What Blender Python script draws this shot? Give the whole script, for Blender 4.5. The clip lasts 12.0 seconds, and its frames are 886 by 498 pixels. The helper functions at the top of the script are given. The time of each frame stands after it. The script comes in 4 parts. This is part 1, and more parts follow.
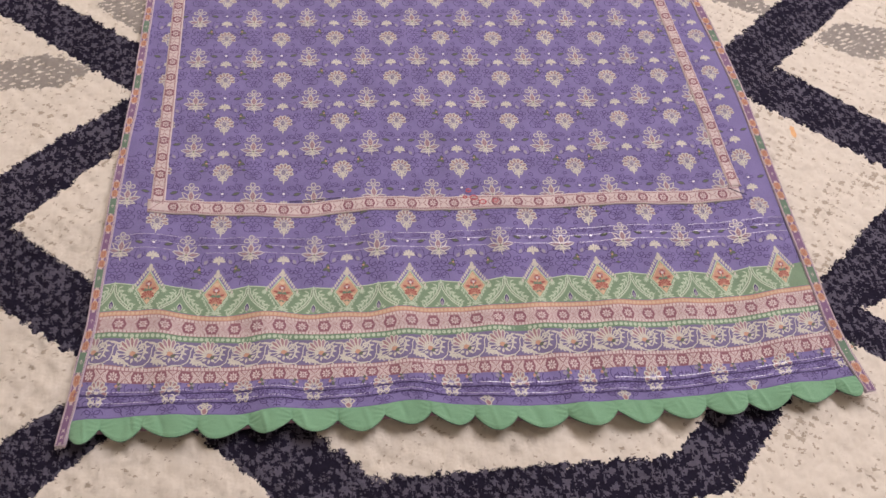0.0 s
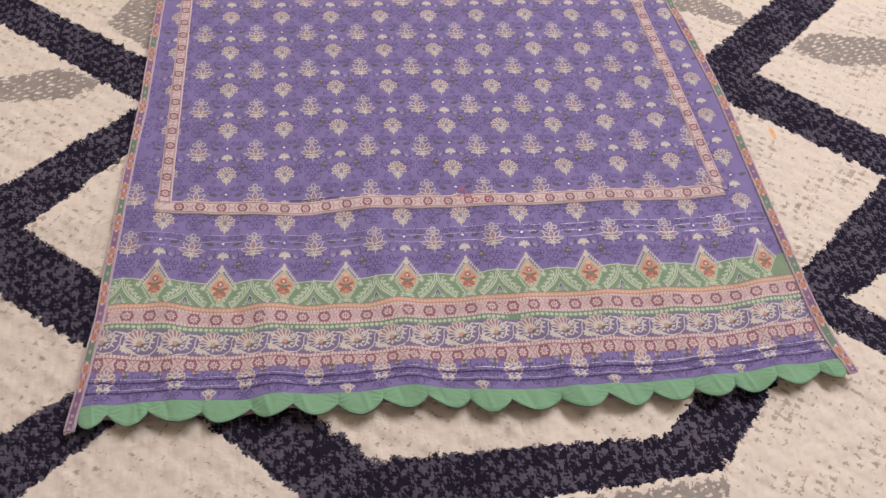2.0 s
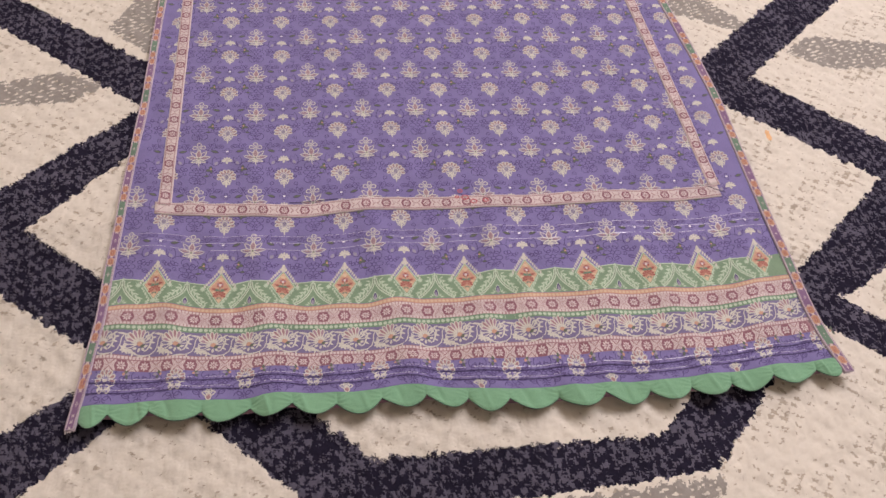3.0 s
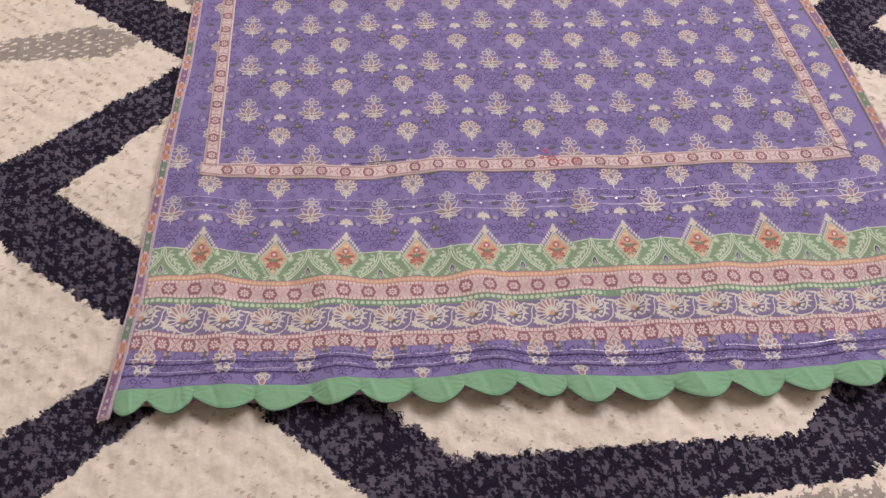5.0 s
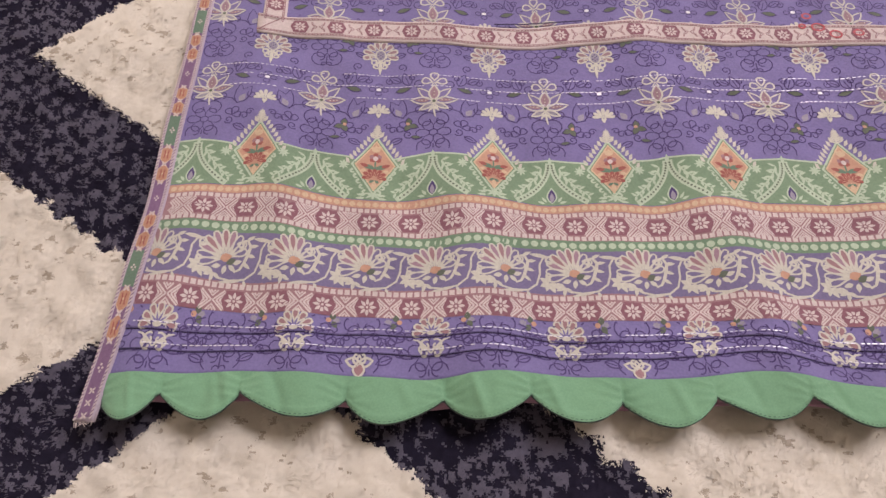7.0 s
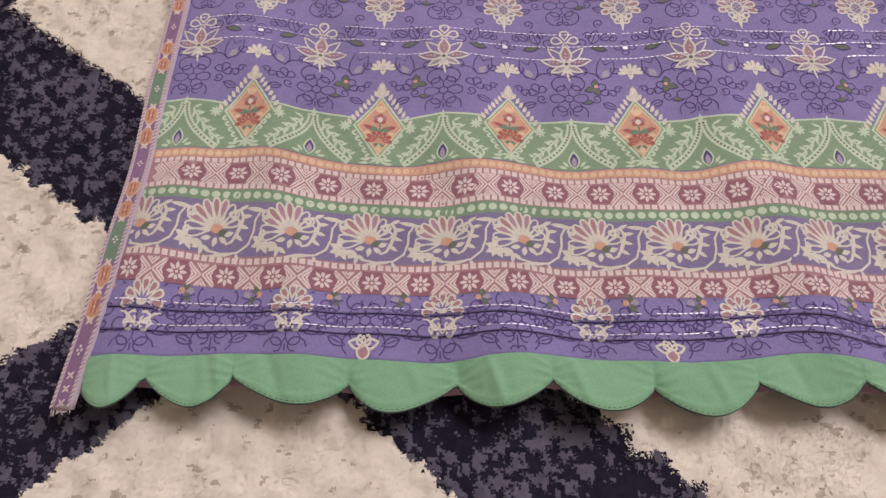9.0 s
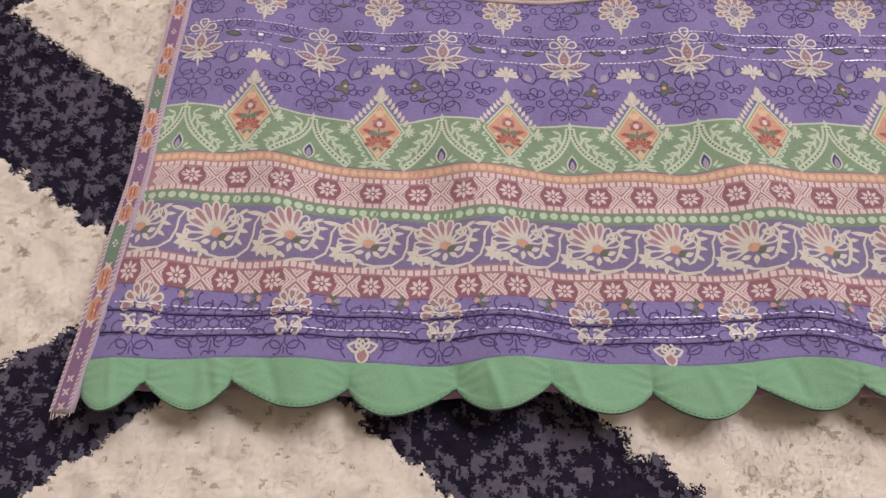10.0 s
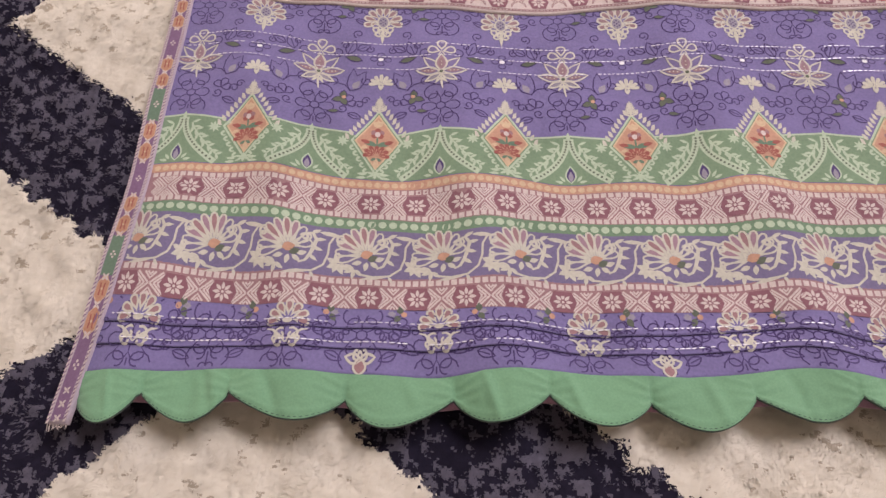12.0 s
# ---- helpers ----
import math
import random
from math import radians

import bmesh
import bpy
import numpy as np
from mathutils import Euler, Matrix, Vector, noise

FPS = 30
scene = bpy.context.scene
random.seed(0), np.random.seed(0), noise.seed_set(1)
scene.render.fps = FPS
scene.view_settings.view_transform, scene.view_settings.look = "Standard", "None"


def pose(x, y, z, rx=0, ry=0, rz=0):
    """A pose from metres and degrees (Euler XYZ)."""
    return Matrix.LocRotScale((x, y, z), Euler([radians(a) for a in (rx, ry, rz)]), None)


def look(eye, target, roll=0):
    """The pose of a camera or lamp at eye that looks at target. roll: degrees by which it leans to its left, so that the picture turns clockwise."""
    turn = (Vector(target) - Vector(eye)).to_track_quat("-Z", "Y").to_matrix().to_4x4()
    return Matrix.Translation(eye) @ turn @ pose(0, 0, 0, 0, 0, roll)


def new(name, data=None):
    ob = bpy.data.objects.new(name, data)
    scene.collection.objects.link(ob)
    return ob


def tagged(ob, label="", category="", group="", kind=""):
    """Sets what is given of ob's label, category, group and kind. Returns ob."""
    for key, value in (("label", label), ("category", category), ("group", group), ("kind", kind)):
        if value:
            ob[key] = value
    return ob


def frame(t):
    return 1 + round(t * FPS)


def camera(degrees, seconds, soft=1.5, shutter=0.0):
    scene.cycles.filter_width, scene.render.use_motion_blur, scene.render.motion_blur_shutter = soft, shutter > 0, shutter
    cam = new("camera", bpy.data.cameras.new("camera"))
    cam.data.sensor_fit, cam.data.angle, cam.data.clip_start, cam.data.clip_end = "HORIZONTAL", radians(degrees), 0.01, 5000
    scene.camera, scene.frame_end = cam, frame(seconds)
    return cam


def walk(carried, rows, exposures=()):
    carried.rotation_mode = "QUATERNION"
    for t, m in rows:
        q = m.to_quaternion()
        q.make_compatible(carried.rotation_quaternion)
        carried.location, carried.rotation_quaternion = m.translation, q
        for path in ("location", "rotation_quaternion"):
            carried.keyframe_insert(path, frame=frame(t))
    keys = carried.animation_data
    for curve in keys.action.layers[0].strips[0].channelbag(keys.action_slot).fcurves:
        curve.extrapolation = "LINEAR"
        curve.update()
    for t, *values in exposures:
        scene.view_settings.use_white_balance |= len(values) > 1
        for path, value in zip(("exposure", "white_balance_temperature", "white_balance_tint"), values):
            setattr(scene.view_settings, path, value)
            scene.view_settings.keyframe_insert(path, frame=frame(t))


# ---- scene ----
cam = camera(63.56, 12.0, soft=1.45)
PATH = [
    (0, (-0.01284, 0.07686, 0.56753), (-0.00372, 0.36507, 0.04136), 7.77),
    (0.5, (-0.01336, 0.06240, 0.57476), (-0.00527, 0.35929, 0.05342), 7.43),
    (1, (-0.00978, 0.04884, 0.57496), (-0.00331, 0.35480, 0.05887), 6.92),
    (1.5, (-0.00697, 0.03942, 0.56965), (-0.00057, 0.35119, 0.05705), 6.63),
    (2, (-0.00473, 0.02969, 0.57029), (0.00133, 0.34535, 0.06007), 6.41),
    (2.5, (-0.00265, 0.02208, 0.57191), (0.00342, 0.34110, 0.06379), 6.29),
    (4.5, (-0.01683, 0.02392, 0.53724), (-0.02444, 0.34564, 0.03084), 4.01),
    (5, (-0.04257, 0.04209, 0.47658), (-0.06363, 0.36268, -0.03016), 2.36),
    (5.5, (-0.07717, 0.06117, 0.40585), (-0.11098, 0.37889, -0.10201), 1.15),
    (6, (-0.10128, 0.08478, 0.34894), (-0.14454, 0.39665, -0.16181), 0.36),
    (6.5, (-0.11848, 0.11186, 0.30671), (-0.16576, 0.41178, -0.21080), 0.19),
    (7, (-0.12836, 0.12883, 0.27583), (-0.17535, 0.41681, -0.24844), 0.29),
    (7.5, (-0.13498, 0.14020, 0.25122), (-0.17997, 0.41546, -0.28001), 0.42),
    (9.5, (-0.13331, 0.14224, 0.25151), (-0.18038, 0.40664, -0.28503), -0.56),
    (10, (-0.13306, 0.14192, 0.25231), (-0.18025, 0.40910, -0.28284), -0.45),
    (10.5, (-0.13237, 0.14256, 0.25207), (-0.18038, 0.41107, -0.28234), -0.55),
    (11, (-0.13277, 0.14291, 0.25161), (-0.18019, 0.41353, -0.28179), -0.34),
    (11.5, (-0.13205, 0.14240, 0.25175), (-0.18067, 0.41525, -0.28040), -0.53),
    (12, (-0.13176, 0.14313, 0.25208), (-0.18152, 0.41661, -0.27965), -0.74),
]
walk(cam, [(t, look(eye, target, roll)) for t, eye, target, roll in PATH], exposures=[(0.0, 0.42), (3.0, 0.42), (6.0, 0.5), (12.0, 0.5)])

# ---- light: a closed room with a ceiling lamp behind the garment's upper end and an added soft side light
world = bpy.data.worlds.new("room_air")
scene.world = world
world.use_nodes = True
world.node_tree.nodes["Background"].inputs[0].default_value = (1.0, 0.93, 0.85, 1)
world.node_tree.nodes["Background"].inputs[1].default_value = 0.05


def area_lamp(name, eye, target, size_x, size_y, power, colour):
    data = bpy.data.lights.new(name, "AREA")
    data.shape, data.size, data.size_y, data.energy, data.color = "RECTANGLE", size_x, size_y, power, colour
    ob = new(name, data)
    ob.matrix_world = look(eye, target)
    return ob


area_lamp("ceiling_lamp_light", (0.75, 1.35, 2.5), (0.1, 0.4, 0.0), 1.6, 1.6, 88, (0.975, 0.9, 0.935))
# no window stands here: soft warm light added to model the folds sideways
area_lamp("unseen_side_light", (-2.0, 1.9, 1.8), (0.0, 0.4, 0.0), 0.8, 0.8, 13, (1.0, 0.84, 0.68))


# ---- materials
def material(name, colour, rough=0.9, vary=0.12, scale=60.0, fine=900.0, bump=0.15, metal=0.0, sheen=0.0, second=None, island=0.0, weave=0.0, spec=0.25):
    """Colour with two scales of unevenness, fine relief, and if wanted a woven grain."""
    m = bpy.data.materials.new(name)
    m.use_nodes = True
    nt = m.node_tree
    bsdf = nt.nodes["Principled BSDF"]
    bsdf.inputs["Roughness"].default_value = rough
    bsdf.inputs["Metallic"].default_value = metal
    bsdf.inputs["Specular IOR Level"].default_value = spec
    if sheen:
        bsdf.inputs["Sheen Weight"].default_value = sheen
        bsdf.inputs["Sheen Roughness"].default_value = 0.5
    co = nt.nodes.new("ShaderNodeTexCoord")
    broad = nt.nodes.new("ShaderNodeTexNoise")
    broad.inputs["Scale"].default_value = scale
    broad.inputs["Detail"].default_value = 4
    grain = nt.nodes.new("ShaderNodeTexNoise")
    grain.inputs["Scale"].default_value = fine
    grain.inputs["Detail"].default_value = 2
    for n in (broad, grain):
        nt.links.new(co.outputs["Object"], n.inputs["Vector"])
    both = nt.nodes.new("ShaderNodeMath")
    both.operation = "ADD"
    nt.links.new(broad.outputs["Fac"], both.inputs[0])
    nt.links.new(grain.outputs["Fac"], both.inputs[1])
    value = both.outputs[0]
    if island:
        geo = nt.nodes.new("ShaderNodeNewGeometry")
        mul = nt.nodes.new("ShaderNodeMath")
        mul.operation = "MULTIPLY_ADD"
        mul.inputs[1].default_value = island
        nt.links.new(geo.outputs["Random Per Island"], mul.inputs[0])
        nt.links.new(value, mul.inputs[2])
        value = mul.outputs[0]
    ramp = nt.nodes.new("ShaderNodeMapRange")
    ramp.inputs["From Min"].default_value = 0.6
    ramp.inputs["From Max"].default_value = 1.4 + island
    nt.links.new(value, ramp.inputs["Value"])
    mix = nt.nodes.new("ShaderNodeMix")
    mix.data_type = "RGBA"
    low = [c * (1 - vary) for c in colour]
    high = [min(1, c * (1 + vary)) for c in (second or colour)]
    mix.inputs["A"].default_value = (*low, 1)
    mix.inputs["B"].default_value = (*high, 1)
    nt.links.new(ramp.outputs["Result"], mix.inputs["Factor"])
    nt.links.new(mix.outputs["Result"], bsdf.inputs["Base Color"])
    relief = grain.outputs["Fac"]
    if weave:
        wave = []
        for direction in ("X", "Y"):
            w = nt.nodes.new("ShaderNodeTexWave")
            w.bands_direction = direction
            w.inputs["Scale"].default_value = weave
            w.inputs["Distortion"].default_value = 1.5
            w.inputs["Detail Scale"].default_value = 2.0
            nt.links.new(co.outputs["Object"], w.inputs["Vector"])
            wave.append(w)
        add = nt.nodes.new("ShaderNodeMath")
        add.operation = "ADD"
        nt.links.new(wave[0].outputs["Fac"], add.inputs[0])
        nt.links.new(wave[1].outputs["Fac"], add.inputs[1])
        both2 = nt.nodes.new("ShaderNodeMath")
        both2.operation = "ADD"
        nt.links.new(add.outputs[0], both2.inputs[0])
        nt.links.new(relief, both2.inputs[1])
        relief = both2.outputs[0]
    b = nt.nodes.new("ShaderNodeBump")
    b.inputs["Strength"].default_value = bump
    b.inputs["Distance"].default_value = 0.0004
    nt.links.new(relief, b.inputs["Height"])
    nt.links.new(b.outputs["Normal"], bsdf.inputs["Normal"])
    return m


CLOTH = dict(rough=0.85, vary=0.17, scale=38.0, fine=900.0, bump=0.22, sheen=0.12, weave=1500.0)
M = {
    "purple": material("purple_cotton", (0.176, 0.146, 0.318), **CLOTH),
    "violet": material("violet_cotton", (0.176, 0.142, 0.295), **CLOTH),
    "line": material("dark_violet_ink", (0.07, 0.047, 0.145), **CLOTH),
    "cream": material("cream_ink", (0.49, 0.465, 0.415), **CLOTH),
    "sage": material("sage_ink", (0.175, 0.255, 0.17), **CLOTH),
    "pale": material("pale_green_ink", (0.4, 0.48, 0.37), **CLOTH),
    "pink": material("dusty_pink_ink", (0.54, 0.4, 0.39), **CLOTH),
    "rose": material("rose_ink", (0.29, 0.165, 0.185), **CLOTH),
    "orange": material("orange_ink", (0.45, 0.26, 0.19), **CLOTH),
    "amber": material("amber_ink", (0.53, 0.39, 0.27), **CLOTH),
    "red": material("brick_red_ink", (0.29, 0.095, 0.085), **CLOTH),
    "olive": material("olive_ink", (0.105, 0.12, 0.095), **CLOTH),
    "grey": material("grey_violet_ink", (0.27, 0.245, 0.31), **CLOTH),
    "green": material("green_cotton", (0.162, 0.318, 0.195), rough=0.8, vary=0.12, scale=18.0, fine=1200.0, bump=0.25, sheen=0.15, weave=1300.0),
    "leaf": material("deep_green_thread", (0.125, 0.19, 0.14), **CLOTH),
    "hemline": material("dark_green_thread", (0.05, 0.07, 0.06), **CLOTH),
    "mauve": material("grey_violet_cotton", (0.165, 0.137, 0.25), **CLOTH),
    "wine": material("faded_wine_ink", (0.27, 0.17, 0.2), **CLOTH),
    "plum": material("plum_thread", (0.19, 0.11, 0.205), **CLOTH),
    "rope": material("mauve_cream_cord", (0.42, 0.35, 0.42), **CLOTH),
    "white": material("white_ink", (0.66, 0.64, 0.7), **CLOTH),
    "blush": material("blush_ink", (0.54, 0.455, 0.45), **CLOTH),
    "dusk": material("faded_rose_ink", (0.3, 0.19, 0.245), **CLOTH),
    "maroon": material("maroon_ink", (0.22, 0.1, 0.13), **CLOTH),
    "leaf2": material("grey_green_ink", (0.15, 0.23, 0.155), **CLOTH),
    "ember": material("burnt_orange_thread", (0.42, 0.22, 0.15), **CLOTH),
    # also colours the painted shade below the tucks and beside the ribbon
    "dark": material("dark_thread_and_shade", (0.03, 0.02, 0.06), **CLOTH),
    "silver": material("silver_thread", (0.62, 0.6, 0.68), rough=0.35, vary=0.1, metal=0.35),
    "back": material("pink_lining", (0.34, 0.19, 0.26), **CLOTH),
    "stain": material("red_smudge", (0.42, 0.10, 0.12), **CLOTH),
    "pile_cream": material("cream_pile", (0.63, 0.575, 0.505), rough=0.95, vary=0.05, scale=14.0, fine=300.0, bump=0.0, spec=0.1, island=0.8),
    "pile_fleck": material("taupe_pile", (0.4, 0.345, 0.285), rough=0.95, vary=0.2, scale=14.0, fine=300.0, bump=0.0, spec=0.1, island=0.8),
    "pile_navy": material("ink_navy_pile", (0.0165, 0.014, 0.026), rough=0.95, vary=0.45, scale=14.0, fine=300.0, bump=0.0, spec=0.04, island=0.8),
    "pile_heather": material("slate_pile", (0.09, 0.082, 0.112), rough=0.95, vary=0.5, scale=14.0, fine=300.0, bump=0.0, spec=0.05, island=0.8),
    "pile_grey": material("grey_pile", (0.27, 0.245, 0.225), rough=0.95, vary=0.2, scale=14.0, fine=300.0, bump=0.0, spec=0.1, island=0.8),
    "pile_orange": material("orange_stained_pile", (0.70, 0.42, 0.22), rough=0.95, vary=0.2, scale=14.0, fine=300.0, bump=0.0, island=0.8),
    "jute": material("rug_backing", (0.30, 0.26, 0.21), rough=0.95, vary=0.2, scale=40.0),
    "plaster": material("wall_plaster", (0.72, 0.68, 0.62), rough=0.9, vary=0.05, scale=4.0, fine=120.0),
    "boards": material("floor_stone", (0.36, 0.31, 0.26), rough=0.6, vary=0.1, scale=6.0, fine=200.0),
}

# ---- plan: the garment's own axes, u along the hem and v up towards the neck, in millimetres
TURN = radians(8.9)
ORIGIN = (-0.250, 0.319)
COS, SIN = math.cos(TURN), math.sin(TURN)
PITCH = 56.5


def hermite(x, xs, ys):
    """Smooth curve through a few values."""
    xs, ys = np.asarray(xs, float), np.asarray(ys, float)
    slope = np.gradient(ys, xs)
    x = np.clip(np.asarray(x, float), xs[0], xs[-1])
    i = np.clip(np.searchsorted(xs, x, side="right") - 1, 0, len(xs) - 2)
    h = xs[i + 1] - xs[i]
    s = (x - xs[i]) / h
    return ((1 + 2 * s) * (1 - s) ** 2 * ys[i] + s * (1 - s) ** 2 * h * slope[i]
            + s * s * (3 - 2 * s) * ys[i + 1] + s * s * (s - 1) * h * slope[i + 1])


KNOTS = [-50, -15, 5, 30, 60, 84, 111, 139, 155, 195, 216, 243, 300, 350, 440, 500, 545, 575, 610]
DRIFT = {  # how far the sewn and printed rows sag along v
    340: [0, 0, 0, 0, 0, 0, 0, 0, 0, 0, 0, 1, 1, 2, 2, 1, 1, 2, 3],
    170: [1, 1, 0, 0, -1, -1, 0, 1, 1, 2, 2, 1, 0, -1, 0, 3, 6, 8, 9],
    65: [4.7, 3, 2.2, -0.5, -2.8, -3.4, -4.2, -4.4, -2.5, -1.2, 0.2, -1, -0.5, -1.5, 0, -0.5, 2.5, 4.5, 7],
    10: [8, 6, 4.5, -0.8, -1.6, -1.5, -2.6, -4, -3, -1, -0.4, -0.2, -0.4, 0.2, 0.8, 1, 3, 5.8, 8],
    -28: [4, 4.2, 4.4, 0.2, -3.5, -2.4, -1.5, -4.3, -3.5, -3.4, -0.5, -1.8, -2, -1.4, -2.6, -2.5, 0.6, 5.6, 10],
    -50: [7, 6.5, 5.5, 1.5, -0.2, -2.2, -0.6, -0.7, -1.5, -1.2, -0.8, -0.5, 0.2, 0, -2, -1.3, 3, 7, 11],
    -76: [7.6, 4.2, 1.9, 1.4, 0.2, -0.6, -0.2, -1, -0.8, -1.3, -0.2, -1.6, -1.4, -0.5, -1.5, -1.1, 4, 8.5, 12],
    -87: [5.5, 2.8, 1.4, 0.6, 0, -0.7, -0.5, -0.5, -0.7, 0.2, -0.3, -0.9, -2.9, -3.2, -3.1, -3, 2, 6, 10],
    -97: [2.2, 0, 0.3, 0, 0.7, -0.2, 0.5, -2, -2.3, 0.3, 1.6, -2.4, -6.8, -7, -8, -3.3, 0.2, 4.5, 8],
    -111.5: [-1.6, -0.8, 0, -0.8, -1.6, -2.2, 0.6, -0.7, -1.3, 0, 2.4, -1.1, -6.5, -6.6, -5.9, -3, 1.2, 3.3, 6],
    -122: [-1.2, 0.3, 0.5, 0.2, -1.8, -1.3, 0.9, 0, -1.5, 0.5, 2, 0.3, -6.2, -6.3, -5.2, -2.7, 2.5, 4.5, 6],
}
ROWS_V = sorted(DRIFT)


def drift(u, v):
    v = np.asarray(v, float)
    table = np.array([hermite(u, KNOTS, DRIFT[r]) for r in ROWS_V])
    vv = np.clip(v, ROWS_V[0], ROWS_V[-1])
    i = np.clip(np.searchsorted(ROWS_V, vv, side="right") - 1, 0, len(ROWS_V) - 2)
    lo, hi = np.array(ROWS_V, float)[i], np.array(ROWS_V, float)[i + 1]
    s = (vv - lo) / (hi - lo)
    at = np.arange(len(vv))
    return table[i, at] * (1 - s) + table[i + 1, at] * s


def slack(u, v):
    """The cloth is gathered a little along the hem's middle."""
    along = hermite(u, [-55, 60, 111, 140, 196, 250, 300, 340, 400, 450, 510, 610], [0.5, 0, -0.8, -1.6, -2.4, -3.6, -3.8, -3.4, -2.5, -2, -1.5, 0])
    return along * np.interp(v, [-112, -104, -70, -30, 90, 200], [0, 0.5, 0.65, 1, 1, 0.6])


def relief(u, v):
    """Height of the cloth in millimetres: soft folds that run up from the hem, and a puckered field."""
    low = 1 / (1 + np.exp((v - 25) / 38.0)) + 0.16
    z = np.zeros_like(u)
    for mid, wide, tall, lean in ((-25, 12, 1.0, 0.10), (22, 13, 1.6, -0.25), (104, 17, 1.9, -0.15), (168, 12, 0.7, 0.2), (222, 15, 2.0, -0.2),
                                  (292, 16, 1.3, 0.25), (345, 13, 1.2, -0.3), (402, 15, 1.6, 0.2), (470, 14, 1.5, -0.2), (548, 18, 1.8, 0.15)):
        z = z + low * 2.6 * tall * np.exp(-(((u - mid - lean * (v + 60)) / wide) ** 2))
    z = z + 0.55 * np.sin(u / 17 + 0.8 * np.sin(v / 40)) * np.sin(v / 31 + 1.3) + 0.35 * np.sin((u + 0.7 * v) / 11.5) * (0.6 + 0.4 * np.sin(v / 57))
    z = z + 0.42 * np.sin((u + 0.45 * v) / 5.2 + 2.0 * np.sin(v / 50)) * (0.5 + 0.5 * np.sin(u / 37 + v / 90))
    z = z + 0.8 * np.sin(u / 61 + 1.0) * np.cos(v / 83)
    for top, low in ((-88.5, -95.0), (-96.0, -102.5)):
        z = z + np.where((v <= top) & (v >= low), 0.9 * (top - v) / (top - low), 0) * np.clip((u + 44) / 3, 0, 1) * np.clip((594 - u) / 3, 0, 1)
    # short slanting creases across the printed borders
    z = z + 0.5 * np.exp(-(((v + 45) / 50) ** 2)) * np.sin((u - 0.8 * v) / 8.3 + 1.6 * np.sin(u / 33)) * np.clip(np.sin(u / 26 + 0.9) + np.sin(v / 23 + u / 71), 0, 1.5)
    return z + hem_lift(u, v)


def hem_lift(u, v):
    t = np.clip((-92 - v) / 36, 0, 1.3)
    return t * (1.4 + 1.6 * np.sin(u / 23.0 + 0.5) + 1.5 * np.sin(u / 9.5 + 1.2 * np.sin(u / 41)))


def cloth(u, v, lift=0.0):
    """From the pattern's axes to the place in the room, in metres."""
    u, v = np.asarray(u, float), np.asarray(v, float)
    z = relief(u, v) + lift
    uu = u - (0.055 - 0.016 * np.clip(u / 560, 0, 1)) * np.clip(v - 60, 0, None)
    return place(uu + slack(u, v), v + drift(u, v), z)


def place(u, v, z):
    x = ORIGIN[0] + (COS * u - SIN * v) / 1000
    y = ORIGIN[1] + (SIN * u + COS * v) / 1000
    return np.stack([x, y, np.broadcast_to(z, np.shape(u)) / 1000], axis=-1)


def unshear(u, v):
    """Pattern u that lands on the plan's u at that height."""
    return u + (0.055 - 0.016 * np.clip(np.asarray(u) / 560, 0, 1)) * np.clip(np.asarray(v) - 60, 0, None)


LEFT_V = [-132, -91, -68, -44, 8, 63, 124, 190, 263, 344, 420]
LEFT_U = [-53.2, -49.4, -48, -46, -46.4, -45.4, -44.8, -43, -43, -44, -44]
RIGHT_V = [-126, -72, -16, 43, 110, 181, 260, 347, 420]
RIGHT_U = [612, 602, 599, 596, 592, 589, 582, 571, 561]
TOP_V = 410


def left_edge(v):
    return unshear(hermite(v, LEFT_V, LEFT_U), v)


def right_edge(v):
    return unshear(hermite(v, RIGHT_V, RIGHT_U), v)


# ---- mesh helpers
def mesh_object(name, verts, faces, mats, parent=None, label="", index=None, smooth=True):
    me = bpy.data.meshes.new(name)
    me.from_pydata([tuple(p) for p in verts], [], faces)
    for m in mats:
        me.materials.append(m)
    if index is not None:
        me.polygons.foreach_set("material_index", index)
    if smooth:
        me.polygons.foreach_set("use_smooth", [True] * len(me.polygons))
    me.update()
    ob = new(name, me)
    if parent:
        ob.parent = parent
    return tagged(ob, label)


def empty(name, label, category, kind="", group=""):
    return tagged(new(name), label, category, group, kind)


